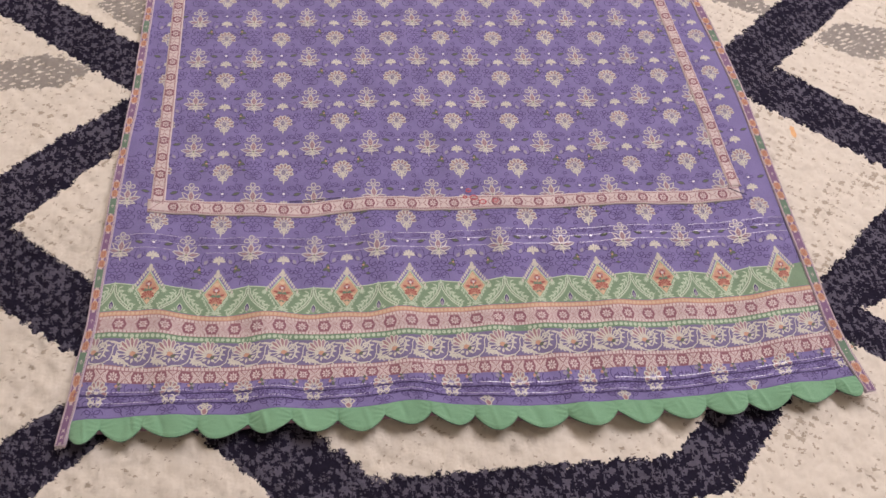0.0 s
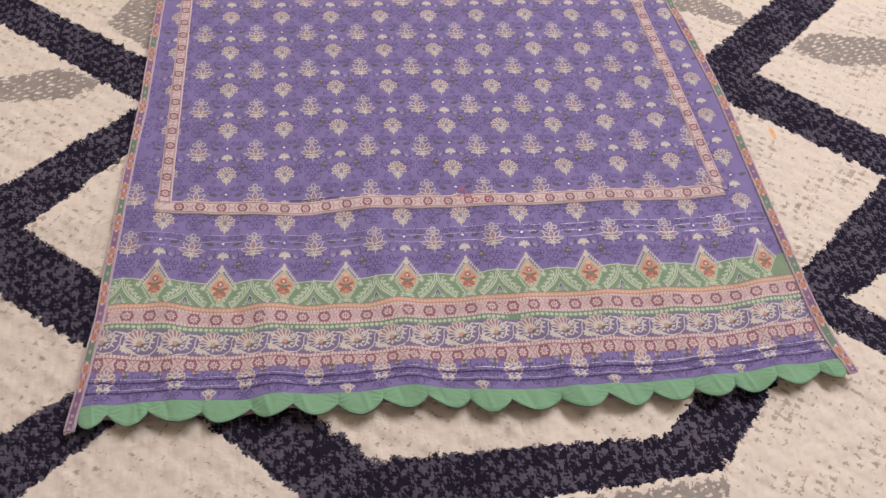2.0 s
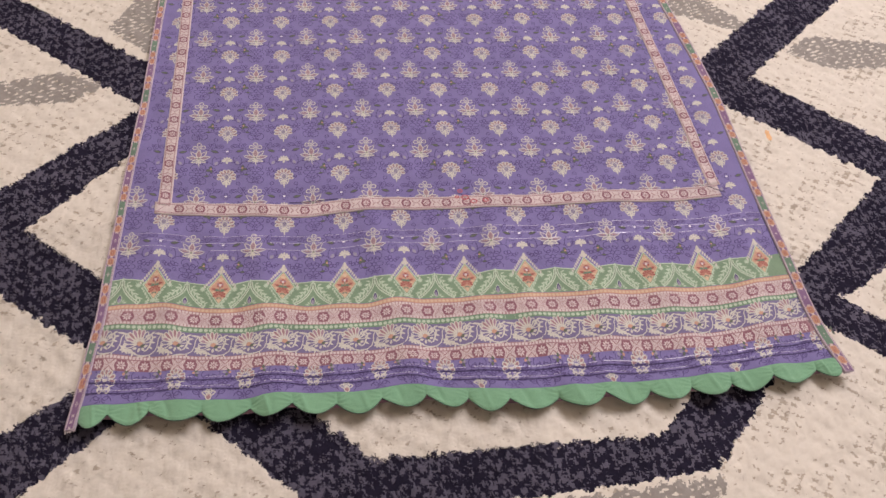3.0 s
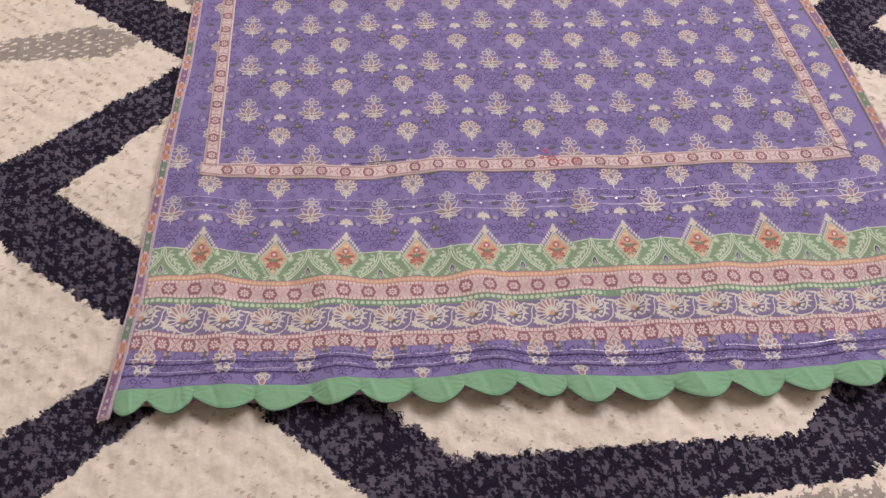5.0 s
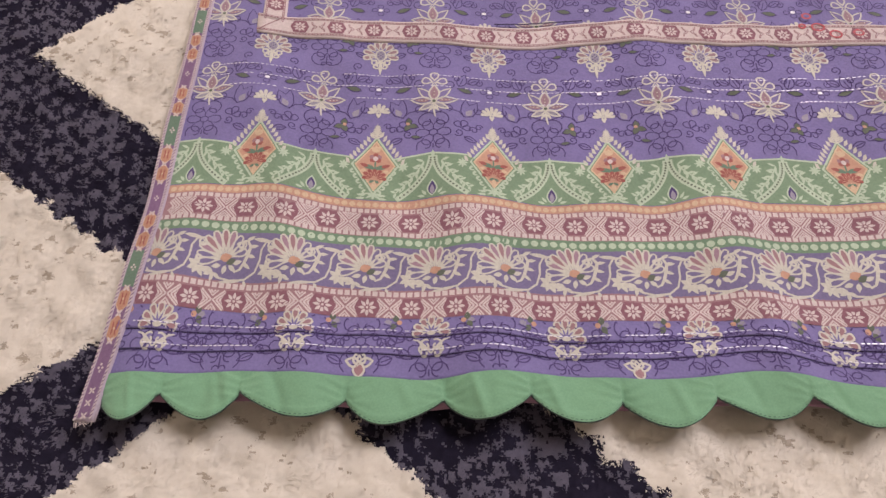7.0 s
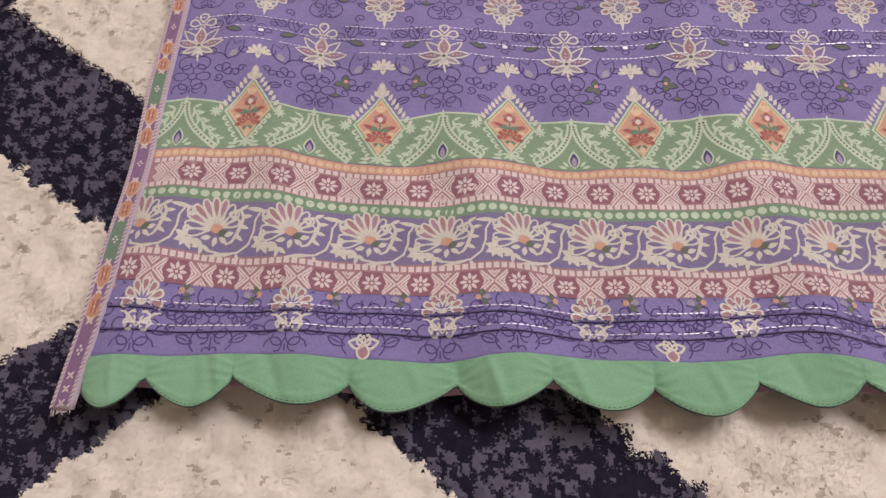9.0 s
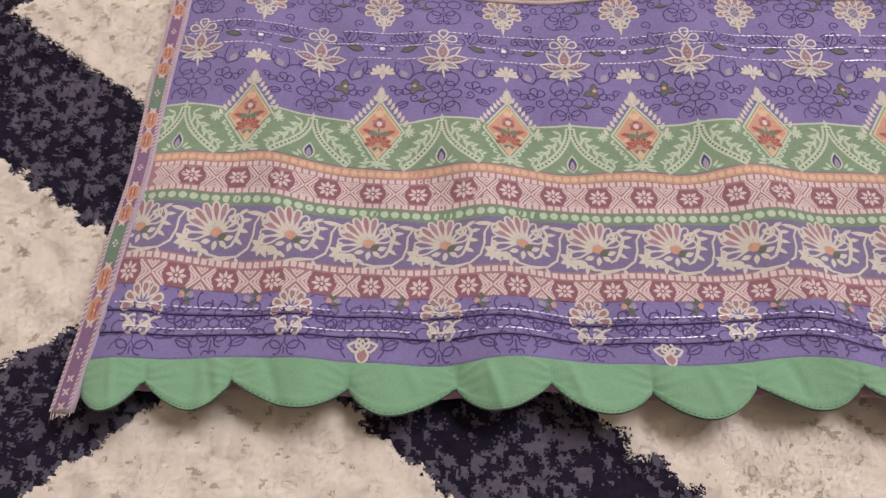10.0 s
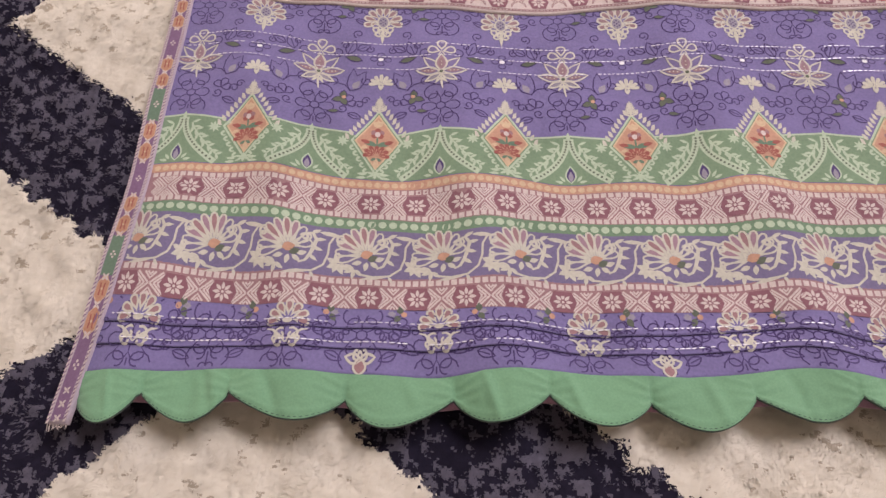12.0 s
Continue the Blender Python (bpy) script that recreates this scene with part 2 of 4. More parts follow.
class Ink:
    """Flat shapes in the pattern's axes, collected into one mesh that lies on the cloth."""

    def __init__(self):
        self.uv, self.up, self.faces, self.tone, self.tones = [], [], [], [], []

    def _tone(self, colour):
        if colour not in self.tones:
            self.tones.append(colour)
        return self.tones.index(colour)

    def _add(self, pts, faces, colour, layer):
        n, c = len(self.uv), self._tone(colour)
        self.uv += pts
        self.up += [0.07 + 0.05 * layer] * len(pts)
        self.faces += [tuple(n + i for i in f) for f in faces]
        self.tone += [c] * len(faces)

    def fill(self, outline, colour, layer=1, rings=2):
        """A shape that its middle sees whole."""
        k = len(outline)
        cu, cv = sum(p[0] for p in outline) / k, sum(p[1] for p in outline) / k
        pts = [(cu, cv)]
        for r in range(1, rings + 1):
            pts += [(cu + (u - cu) * r / rings, cv + (v - cv) * r / rings) for u, v in outline]
        faces = [(0, 1 + i, 1 + (i + 1) % k) for i in range(k)]
        for r in range(1, rings):
            a, b = 1 + (r - 1) * k, 1 + r * k
            faces += [(a + i, b + i, b + (i + 1) % k, a + (i + 1) % k) for i in range(k)]
        self._add(pts, faces, colour, layer)

    def stroke(self, line, width, colour, layer=1, taper=False, closed=False):
        k = len(line)
        pts = []
        for i, (u, v) in enumerate(line):
            a, b = (line[i - 1], line[(i + 1) % k]) if closed else (line[max(i - 1, 0)], line[min(i + 1, k - 1)])
            du, dv = b[0] - a[0], b[1] - a[1]
            s = math.hypot(du, dv) or 1.0
            w = width / 2 * ((0.25 + 0.75 * math.sin(math.pi * (0.12 + 0.82 * i / max(k - 1, 1)))) if taper else 1)
            pts += [(u - dv / s * w, v + du / s * w), (u + dv / s * w, v - du / s * w)]
        faces = [(2 * i, 2 * i + 1, (2 * i + 3) % (2 * k), (2 * i + 2) % (2 * k)) for i in range(k if closed else k - 1)]
        self._add(pts, faces, colour, layer)

    def disc(self, u, v, ru, rv=None, colour="cream", layer=1, n=10, turn=0.0):
        self.fill(oval(u, v, ru, rv or ru, n, turn), colour, layer, 1 if ru < 2.5 else 2)

    def ring(self, u, v, ru, rv, width, colour, layer=1, n=14, turn=0.0):
        self.stroke(oval(u, v, ru, rv, n, turn), width, colour, layer, closed=True)

    def petal(self, u, v, angle, length, width, colour, layer=1, n=5, blunt=0.85):
        self.fill(leaf(u, v, angle, length, width, n, blunt), colour, layer, 1 if length < 5 else 2)

    def loop(self, u, v, angle, length, width, line, colour, layer=1, n=6, blunt=0.85):
        self.stroke(leaf(u, v, angle, length, width, n, blunt), line, colour, layer, closed=True)

    def band(self, v0, v1, colour, layer=1, step=3.0, u0=None, u1=None):
        """A strip across the whole garment, from v0 up to v1."""
        rows = max(2, int((v1 - v0) / step) + 1)
        cols = int(640 / step)
        pts, faces = [], []
        for r in range(rows):
            v = v0 + (v1 - v0) * r / (rows - 1)
            a, b = (float(left_edge(v)) + 4 if u0 is None else u0), (float(right_edge(v)) - 5 if u1 is None else u1)
            pts += [(a + (b - a) * c / cols, v) for c in range(cols + 1)]
        for r in range(rows - 1):
            for c in range(cols):
                i = r * (cols + 1) + c
                faces.append((i, i + 1, i + cols + 2, i + cols + 1))
        self._add(pts, faces, colour, layer)

    def clip(self, margin):
        """Leaves out what would reach past the side edges."""
        both = [(f, t) for f, t in zip(self.faces, self.tone) if all(inside_edges(*self.uv[i], margin) for i in f)]
        self.faces, self.tone = [f for f, _ in both], [t for _, t in both]

    def make(self, name, parent, label="", lift=0.0):
        uv = np.array(self.uv, float)
        verts = cloth(uv[:, 0], uv[:, 1], np.array(self.up) + lift)
        return mesh_object(name, verts, self.faces, [M[t] for t in self.tones], parent, label, self.tone)


def oval(u, v, ru, rv, n=12, turn=0.0):
    c, s = math.cos(turn), math.sin(turn)
    pts = [(ru * math.cos(2 * math.pi * i / n), rv * math.sin(2 * math.pi * i / n)) for i in range(n)]
    return [(u + c * a - s * b, v + s * a + c * b) for a, b in pts]


def leaf(u, v, angle, length, width, n=5, blunt=0.85):
    """A pointed oval that starts at u, v; a larger blunt makes its far end round."""
    c, s = math.cos(angle), math.sin(angle)
    side = [(length * i / n, width / 2 * math.sin(math.pi * (i / n) ** blunt)) for i in range(n + 1)]
    if blunt > 1.2:
        side[-2] = (length * 0.97, width * 0.30)
        side[-3] = (length * 0.82, width * 0.49)
    pts = side + [(a, -b) for a, b in side[-2:0:-1]]
    return [(u + c * a - s * b, v + s * a + c * b) for a, b in pts]


def curl(u, v, angle, size, turns=1.1, sign=1, n=12):
    """A spiral that starts at u, v and winds inwards."""
    pts, a, x, y = [], angle, u, v
    for i in range(n + 1):
        pts.append((x, y))
        step = size * (1 - 0.75 * i / n) * 2 * math.pi * turns / n * 0.55
        x, y = x + step * math.cos(a), y + step * math.sin(a)
        a += sign * 2 * math.pi * turns / n
    return pts


# ---- the room: floor and plain walls that close the place
def box(name, x0, x1, y0, y1, z0, z1, mat):
    v = [(x, y, z) for x in (x0, x1) for y in (y0, y1) for z in (z0, z1)]
    f = [(0, 1, 3, 2), (4, 6, 7, 5), (0, 4, 5, 1), (2, 3, 7, 6), (0, 2, 6, 4), (1, 5, 7, 3)]
    return tagged(mesh_object(name, v, f, [mat], smooth=False), kind="structure")


box("floor", -2.2, 2.6, -1.6, 3.2, -0.12, -0.024, M["boards"])
box("wall_north", -2.2, 2.6, 3.2, 3.3, -0.12, 2.6, M["plaster"])
box("wall_south", -2.2, 2.6, -1.7, -1.6, -0.12, 2.6, M["plaster"])
box("wall_west", -2.3, -2.2, -1.7, 3.3, -0.12, 2.6, M["plaster"])
box("wall_east", 2.6, 2.7, -1.7, 3.3, -0.12, 2.6, M["plaster"])
box("ceiling", -2.3, 2.7, -1.7, 3.3, 2.6, 2.7, M["plaster"])

# ---- the rug
RUG = empty("rug", "cream shaggy rug with a dark navy trellis and grey patches", "rug")
DARK = [  # the trellis, as convex pieces
    [(-250, 426), (-40, 284), (-40, 217), (-250, 374)],
    [(-30, 237), (-190, 96), (-225, 66), (-130, 69), (-30, 175)],
    [(-130, 69), (-30, -2), (-30, -72), (-135, -2), (-225, 66)],
    [(-30, -76), (-106, -127), (-260, -228), (-200, -275), (-85, -181), (-10, -117)],
    [(110, -100), (189, -167), (189, -218), (160, -219), (133, -196), (53, -129), (20, -100)],
    [(189, -166), (428, -162), (474, -196), (407, -200), (330, -209), (189, -218)],
    [(428, -162), (460, -134), (520, -78), (590, -78), (521, -145), (474, -196)],
    [(540, 247), (584, 282), (708, 382), (800, 460), (890, 460), (756, 346), (644, 254)],
    [(644, 253), (767, 150), (850, 82), (790, 60), (731, 105), (593, 208)],
    [(850, 84), (652, -38), (570, -40), (621, 2), (731, 106)],
    [(652, -38), (720, -110), (790, -170), (720, -178), (650, -119), (603, -64), (570, -40)],
    [(540, 262), (644, 254), (594, 206), (540, 210)],
]
GREY = [
    [(-260, 232), (-260, 250), (-196, 263), (-140, 278), (-88, 256), (-119, 231), (-188, 227)],
    [(-100, 345), (-60, 425), (-30, 425), (-30, 284)],
    [(698, 292), (737, 319), (900, 296), (900, 264), (746, 263)],
    [(540, 430), (540, 380), (617, 345), (650, 330), (676, 352), (620, 395), (590, 430)],
    [(189, -220), (340, -209), (474, -197), (470, -215), (330, -240), (189, -248)],
]


def inside(u, v, poly):
    area = sum(a[0] * b[1] - b[0] * a[1] for a, b in zip(poly, poly[1:] + poly[:1]))
    ok = np.ones(len(u), bool)
    for (a, b), (c, d) in zip(poly, poly[1:] + poly[:1]):
        side = (c - a) * (v - b) - (d - b) * (u - a)
        ok &= side * np.sign(area) >= 0
    return ok


def waves(u, v, size, seed):
    """Cheap smooth noise between about -1 and 1."""
    rng = np.random.default_rng(seed)
    out = np.zeros(len(u))
    for _ in range(7):
        a, p, f = rng.uniform(0, 2 * math.pi), rng.uniform(0, 2 * math.pi), rng.uniform(0.6, 1.7) / size
        out += np.sin((u * math.cos(a) + v * math.sin(a)) * f * 2 * math.pi + p)
    return out / 2.6


def smooth(x, a, b):
    t = np.clip((x - a) / (b - a), 0, 1)
    return t * t * (3 - 2 * t)


def pile_tone(u, v, rng, stray=0.9):
    """0 cream, 1 taupe fleck, 2 navy, 3 slate, 4 grey, 5 orange spot; stray: how far single fibres leave their patch"""
    wu = u + 1.5 * waves(u, v, 16, 1) + 0.7 * waves(u, v, 5, 21) + rng.normal(0, stray, len(u))
    wv = v + 1.5 * waves(u, v, 16, 2) + 0.7 * waves(u, v, 5, 22) + rng.normal(0, stray, len(u))
    tone = np.zeros(len(u), int)
    chance = rng.uniform(0, 1, len(u))
    # short dashes of taupe that run with the rug's weave
    fleck = waves(u * 0.5, v * 1.25, 9, 3) + 0.6 * waves(u * 0.6, v * 1.3, 5, 4) + 0.5 * waves(u, v, 70, 5)
    edge = np.where((v < -60) & (u < 430), 1.6, 1.18)
    tone[smooth(fleck, edge - 0.15, edge + 0.3) > 0.25 + 0.6 * chance] = 1
    grey = np.zeros(len(u), bool)
    for p in GREY:
        grey |= inside(wu, wv, p)
    tone[grey & (smooth(waves(u * 0.5, v * 1.3, 7, 24), -1.6, 0.4) > 0.1 + 0.45 * chance)] = 4
    dark = np.zeros(len(u), bool)
    for p in DARK:
        dark |= inside(wu, wv, p)
    tone[dark] = 2
    heather = waves(u, v, 12, 6) + 0.8 * waves(u, v, 5, 7) + 0.5 * waves(u, v, 40, 25)
    tone[dark & (smooth(heather, -0.9, 1.7) > 0.12 + 0.8 * chance)] = 3
    tone[((u - 634) / 3.0) ** 2 + ((v - 163) / 8.0) ** 2 < 1] = 5
    return tone


PILE = ("pile_cream", "pile_fleck", "pile_navy", "pile_heather", "pile_grey", "pile_orange")


def pile_height(u, v, tone, tall):
    return tall + 0.65 * waves(u, v, 26, 8) + 0.2 * waves(u, v, 9, 14) + 0.07 * waves(u, v, 3.5, 15) - np.where(tone == 2, 0.8, 0) - np.where(tone == 3, 0.4, 0)


def raw_mesh(name, verts, faces, tone, normals=None):
    k = faces.shape[1]
    me = bpy.data.meshes.new(name)
    me.vertices.add(len(verts))
    me.vertices.foreach_set("co", verts.ravel())
    me.loops.add(faces.size)
    me.loops.foreach_set("vertex_index", faces.ravel())
    me.polygons.add(len(faces))
    me.polygons.foreach_set("loop_start", np.arange(0, faces.size, k))
    for key in PILE:
        me.materials.append(M[key])
    me.polygons.foreach_set("material_index", tone)
    me.polygons.foreach_set("use_smooth", np.ones(len(faces), bool))
    me.update(calc_edges=True)
    if normals is not None:
        me.normals_split_custom_set_from_vertices(normals)
    ob = new(name, me)
    ob.parent = RUG
    return ob


def pile(spacing, u0, u1, v0, v1, keep, seed, wide=0.5, tall=11.0):
    """Fine bent fibres that stand out of the plush bed."""
    rng = np.random.default_rng(seed)
    gu, gv = np.meshgrid(np.arange(u0, u1, spacing), np.arange(v0, v1, spacing))
    u = gu.ravel() + rng.uniform(-0.5, 0.5, gu.size) * spacing
    v = gv.ravel() + rng.uniform(-0.5, 0.5, gu.size) * spacing
    ok = keep(u, v)
    u, v = u[ok], v[ok]
    tone = pile_tone(u, v, rng)
    n = len(u)
    h = pile_height(u, v, tone, tall)
    a = rng.uniform(0, 2 * math.pi, n)
    lean = rng.uniform(0.3, 1.4, n)
    du, dv = lean * np.cos(a) + 0.9 * waves(u, v, 23, 9), lean * np.sin(a) + 0.9 * waves(u, v, 23, 10) - 0.4
    w = wide * rng.uniform(0.7, 1.3, n)
    rise = rng.uniform(0.4, 1.4, n)
    spin = rng.uniform(0, 2 * math.pi, n)
    verts, normals = np.zeros((n, 4, 3)), np.zeros((n, 4, 3))
    for k in range(3):
        b = spin + k * 2 * math.pi / 3
        verts[:, k] = place(u + w * np.cos(b), v + w * np.sin(b), -20.5 + h - 1.0)
        normals[:, k] = np.stack([0.55 * np.cos(b + TURN), 0.55 * np.sin(b + TURN), np.ones(n)], -1)
    verts[:, 3] = place(u + du, v + dv, -20.5 + h + rise)
    normals[:, 3] = (0, 0, 1)
    normals /= np.linalg.norm(normals, axis=-1, keepdims=True)
    tri = np.array([[0, 1, 3], [1, 2, 3], [2, 0, 3]])
    faces = (tri[None] + 4 * np.arange(n)[:, None, None]).reshape(-1, 3)
    ob = raw_mesh("pile", verts.reshape(-1, 3), faces, np.repeat(tone, 3), normals.reshape(-1, 3))
    return tagged(ob, "soft short pile in cream, navy and grey", kind="stuff")


def bed(step, u0, u1, v0, v1, keep, rough=0.12, tall=11.0):
    """The plush top of the pile, uneven from tuft to tuft."""
    rng = np.random.default_rng(3)
    us, vs = np.arange(u0, u1 + step / 2, step), np.arange(v0, v1 + step / 2, step)
    gu, gv = np.meshgrid(us, vs)
    u, v = gu.ravel(), gv.ravel()
    tone = pile_tone(u, v, rng, 0.5)
    h = pile_height(u, v, tone, tall) + rng.normal(0, rough, len(u))
    verts = place(u + rng.uniform(-0.3, 0.3, len(u)) * step, v + rng.uniform(-0.3, 0.3, len(u)) * step, -20.5 + h)
    w, n = len(us), len(vs)
    i = (np.arange(n - 1)[:, None] * w + np.arange(w - 1)[None]).ravel()
    i = i[keep(u[i] + step / 2, v[i] + step / 2)]
    faces = np.stack([i, i + 1, i + w + 1, i + w], -1)
    return tagged(raw_mesh("pile_bed", verts, faces, tone[i]), "plush closed top of the pile", kind="stuff")


def under_garment(u, v, margin):
    a = hermite(v, LEFT_V, LEFT_U) + margin
    b = hermite(v, RIGHT_V, RIGHT_U) - margin
    return (u > a) & (u < b) & (v > -118 + margin)


def near_pile(u, v):
    return (u > -150) & (u < 330) & (v > -215) & (v < 75)


def mid_pile(u, v):
    return (u > -270) & (u < 900) & (v > -270) & (v < 470)


bed(0.9, -150, 330, -215, 75, lambda u, v: ~under_garment(u, v, 60))
bed(1.4, -270, 900, -270, 470, lambda u, v: ~((u > -147) & (u < 327) & (v > -212) & (v < 72)) & ~under_garment(u, v, 60), 0.15)
bed(10.0, -620, 1150, -620, 900, lambda u, v: ~((u > -255) & (u < 885) & (v > -255) & (v < 455)), 0.3)
pile(0.72, -150, 330, -215, 75, lambda u, v: ~under_garment(u, v, 16), 11, 0.36)
pile(1.45, -270, 900, -270, 470, lambda u, v: ~near_pile(u, v) & ~under_garment(u, v, 16), 12, 0.66)
pile(7.0, -620, 1150, -620, 900, lambda u, v: ~mid_pile(u, v), 13, 3.0)
quad = place(np.array([-620, 1150, 1150, -620]), np.array([-620, -620, 900, 900]), np.zeros(4))
back = [(p[0], p[1], z) for z in (-0.024, -0.0200) for p in quad]
mesh_object("backing", back, [(3, 2, 1, 0), (4, 5, 6, 7), (0, 1, 5, 4), (1, 2, 6, 5), (2, 3, 7, 6), (3, 0, 4, 7)], [M["jute"]], RUG, "woven rug backing", smooth=False)

# ---- the garment
TUNIC = empty("tunic", "purple block-printed cotton tunic laid flat on a rug, green scalloped hem", "tunic")


def sheet(name, v0, v1, inset, mat, label, drop=0.0, thick=0.8, step=2.0):
    cols = int(640 / step)
    v = np.linspace(v0, v1, int((v1 - v0) / step) + 1)
    v = np.array(sorted([*v, -95.0, -95.02, -102.5, -102.52, -88.5, -96.0]))
    rows = len(v)
    a, b = left_edge(v) + inset, right_edge(v) - inset
    s = np.linspace(0, 1, cols + 1)
    u = a[:, None] + (b - a)[:, None] * s[None]
    vv = np.repeat(v[:, None], cols + 1, 1)
    top = cloth(u.ravel(), vv.ravel(), drop)
    low = cloth(u.ravel(), vv.ravel(), drop - thick)
    n = len(top)
    faces = []
    for r in range(rows - 1):
        for c in range(cols):
            i = r * (cols + 1) + c
            faces.append((i, i + 1, i + cols + 2, i + cols + 1))
            faces.append((n + i + cols + 1, n + i + cols + 2, n + i + 1, n + i))
    rim = [*range(cols + 1), *[r * (cols + 1) + cols for r in range(1, rows)], *[(rows - 1) * (cols + 1) + c for c in range(cols - 1, -1, -1)],
           *[r * (cols + 1) for r in range(rows - 2, 0, -1)]]
    faces += [(a, n + a, n + b, b) for a, b in zip(rim, rim[1:] + rim[:1])]
    return mesh_object(name, np.concatenate([top, low]), faces, [M[mat]], TUNIC, label)


sheet("front_panel", -112.2, TOP_V, 1.0, "purple", "purple printed cotton front")
sheet("back_panel", -122.6, TOP_V, 2.5, "back", "pinkish back layer that peeks out below the hem", drop=-5.5, step=6.0)


def strip(name, line, width, lift, mat, label, thick=0.7, parent=None):
    """A flat ribbon sewn on along a line in the pattern's axes, with soft edges."""
    across = ((-0.5, -thick), (-0.49, -0.2), (-0.42, 0.0), (-0.2, 0.05), (0.0, 0.08), (0.2, 0.05), (0.42, 0.0), (0.49, -0.2), (0.5, -thick))
    uu, vv, up = [], [], []
    k = len(line)
    for i, (u, v) in enumerate(line):
        a, b = line[max(i - 1, 0)], line[min(i + 1, k - 1)]
        s = math.hypot(b[0] - a[0], b[1] - a[1])
        for w, h in across:
            uu.append(u - (b[1] - a[1]) / s * w * width)
            vv.append(v + (b[0] - a[0]) / s * w * width)
            up.append(lift + h)
    n = len(across)
    faces = [(i * n + j, (i + 1) * n + j, (i + 1) * n + j + 1, i * n + j + 1) for i in range(k - 1) for j in range(n - 1)]
    faces += [tuple(range(n)), tuple(range(k * n - 1, (k - 1) * n - 1, -1))]
    return mesh_object(name, cloth(np.array(uu), np.array(vv), np.array(up)), faces, [M[mat]], parent or TUNIC, label)


EDGE_V = np.arange(-140, TOP_V + 60, 2.0)
EDGE_L, EDGE_R = left_edge(EDGE_V).tolist(), right_edge(EDGE_V).tolist()


def inside_edges(u, v, margin=9.0):
    i = min(max(int((v + 140) / 2), 0), len(EDGE_L) - 1)
    return EDGE_L[i] + margin < u < EDGE_R[i] - margin


COLS = range(-1, 12)

# printed ground: dark floral tracery over all the purple
ink = Ink()


def tracery(u, v, ink):
    """One repeat of the fine outline drawing: a six-lobed flower in a heart of scrolls, tulips and leaves."""
    fine = 0.56
    lobes = []
    for i in range(36):
        a = i * math.pi / 18
        r = 4.7 + 3.9 * abs(math.cos(3 * a)) ** 0.6
        lobes.append((u + r * math.cos(a), v + 0.92 * r * math.sin(a)))
    ink.stroke(lobes, fine, "line", 1, closed=True)
    for i in range(6):
        a = math.pi / 6 + i * math.pi / 3
        ink.stroke([(u + r * math.cos(a), v + 0.92 * r * math.sin(a)) for r in (2.2, 3.3, 4.4)], fine, "line")
    ink.ring(u, v, 2.1, 1.9, fine, "line", 1, 9)
    ink.stroke([(u, v - 6.5), (u, v - 9), (u, v - 12)], fine, "line")
    for sx in (-1, 1):
        def side(a):
            return a if sx > 0 else math.pi - a
        for du, dv, a, size, turns, way in ((0, -11.5, 0.9, 3.0, 0.8, -1), (0.5, -12.0, -0.25, 9.6, 1.15, 1), (0, 11.5, 0.35, 9.4, 1.0, -1), (7.5, 13.0, 0.6, 4.4, 1.2, 1),
                                            (10.5, -2, -0.5, 4.2, 1.2, 1), (17.5, 1.5, 1.5, 4.2, 1.2, -1), (20.5, 17, -1.9, 4.4, 1.2, 1), (7, 29, 0.2, 5.4, 1.15, 1),
                                            (16, 41, 2.4, 4.6, 1.2, -1), (24.5, 5, 2.2, 3.6, 1.2, 1), (24, 36, -1.0, 3.8, 1.2, -1), (9, 37, 0.8, 4.0, 1.2, -1)):
            ink.stroke(curl(u + sx * du, v + dv, side(a), size, turns, way * sx, 13), fine, "line")
        ink.stroke([(u + sx * 2.5, v + 12.5), (u + sx * 8, v + 14.6), (u + sx * 12.5, v + 13.4), (u + sx * 15.5, v + 10.0)], fine, "line")
        # tulip
        tu, tv = u + sx * 15.0, v + 10.0
        ink.petal(tu + sx * 1.2, tv + 1.2, side(1.0), 5.4, 3.4, "grey", 1, 4)
        cup = [(0, 0), (-1.6, 4.0), (-1.0, 8.4), (1.0, 12.6), (2.8, 8.6), (6.8, 10.8), (6.9, 5.6), (4.4, 1.4)]
        ink.stroke([(tu + sx * a, tv + b) for a, b in cup], fine, "line", 2, closed=True)
        # half-open side flower
        for r, n in ((0.1, 4.6), (1.15, 5.4), (2.2, 4.6)):
            ink.loop(u + sx * 13.6, v + 2.6, side(r), n, 3.4, fine, "line", 1, 6, 1.3)
        for du, dv, a, n, w in ((15, -3.0, -0.4, 7.0, 3.2), (12.5, 31, 1.2, 9.0, 5.0), (17, 33.5, 0.5, 7.0, 4.0)):
            ink.loop(u + sx * du, v + dv, side(a), n, w, fine, "line")
            ink.stroke([(u + sx * du, v + dv), (u + sx * (du + n * 0.35 * math.cos(a)), v + dv + n * 0.35 * math.sin(a)),
                        (u + sx * (du + n * 0.7 * math.cos(a)), v + dv + n * 0.7 * math.sin(a))], 0.45, "line")


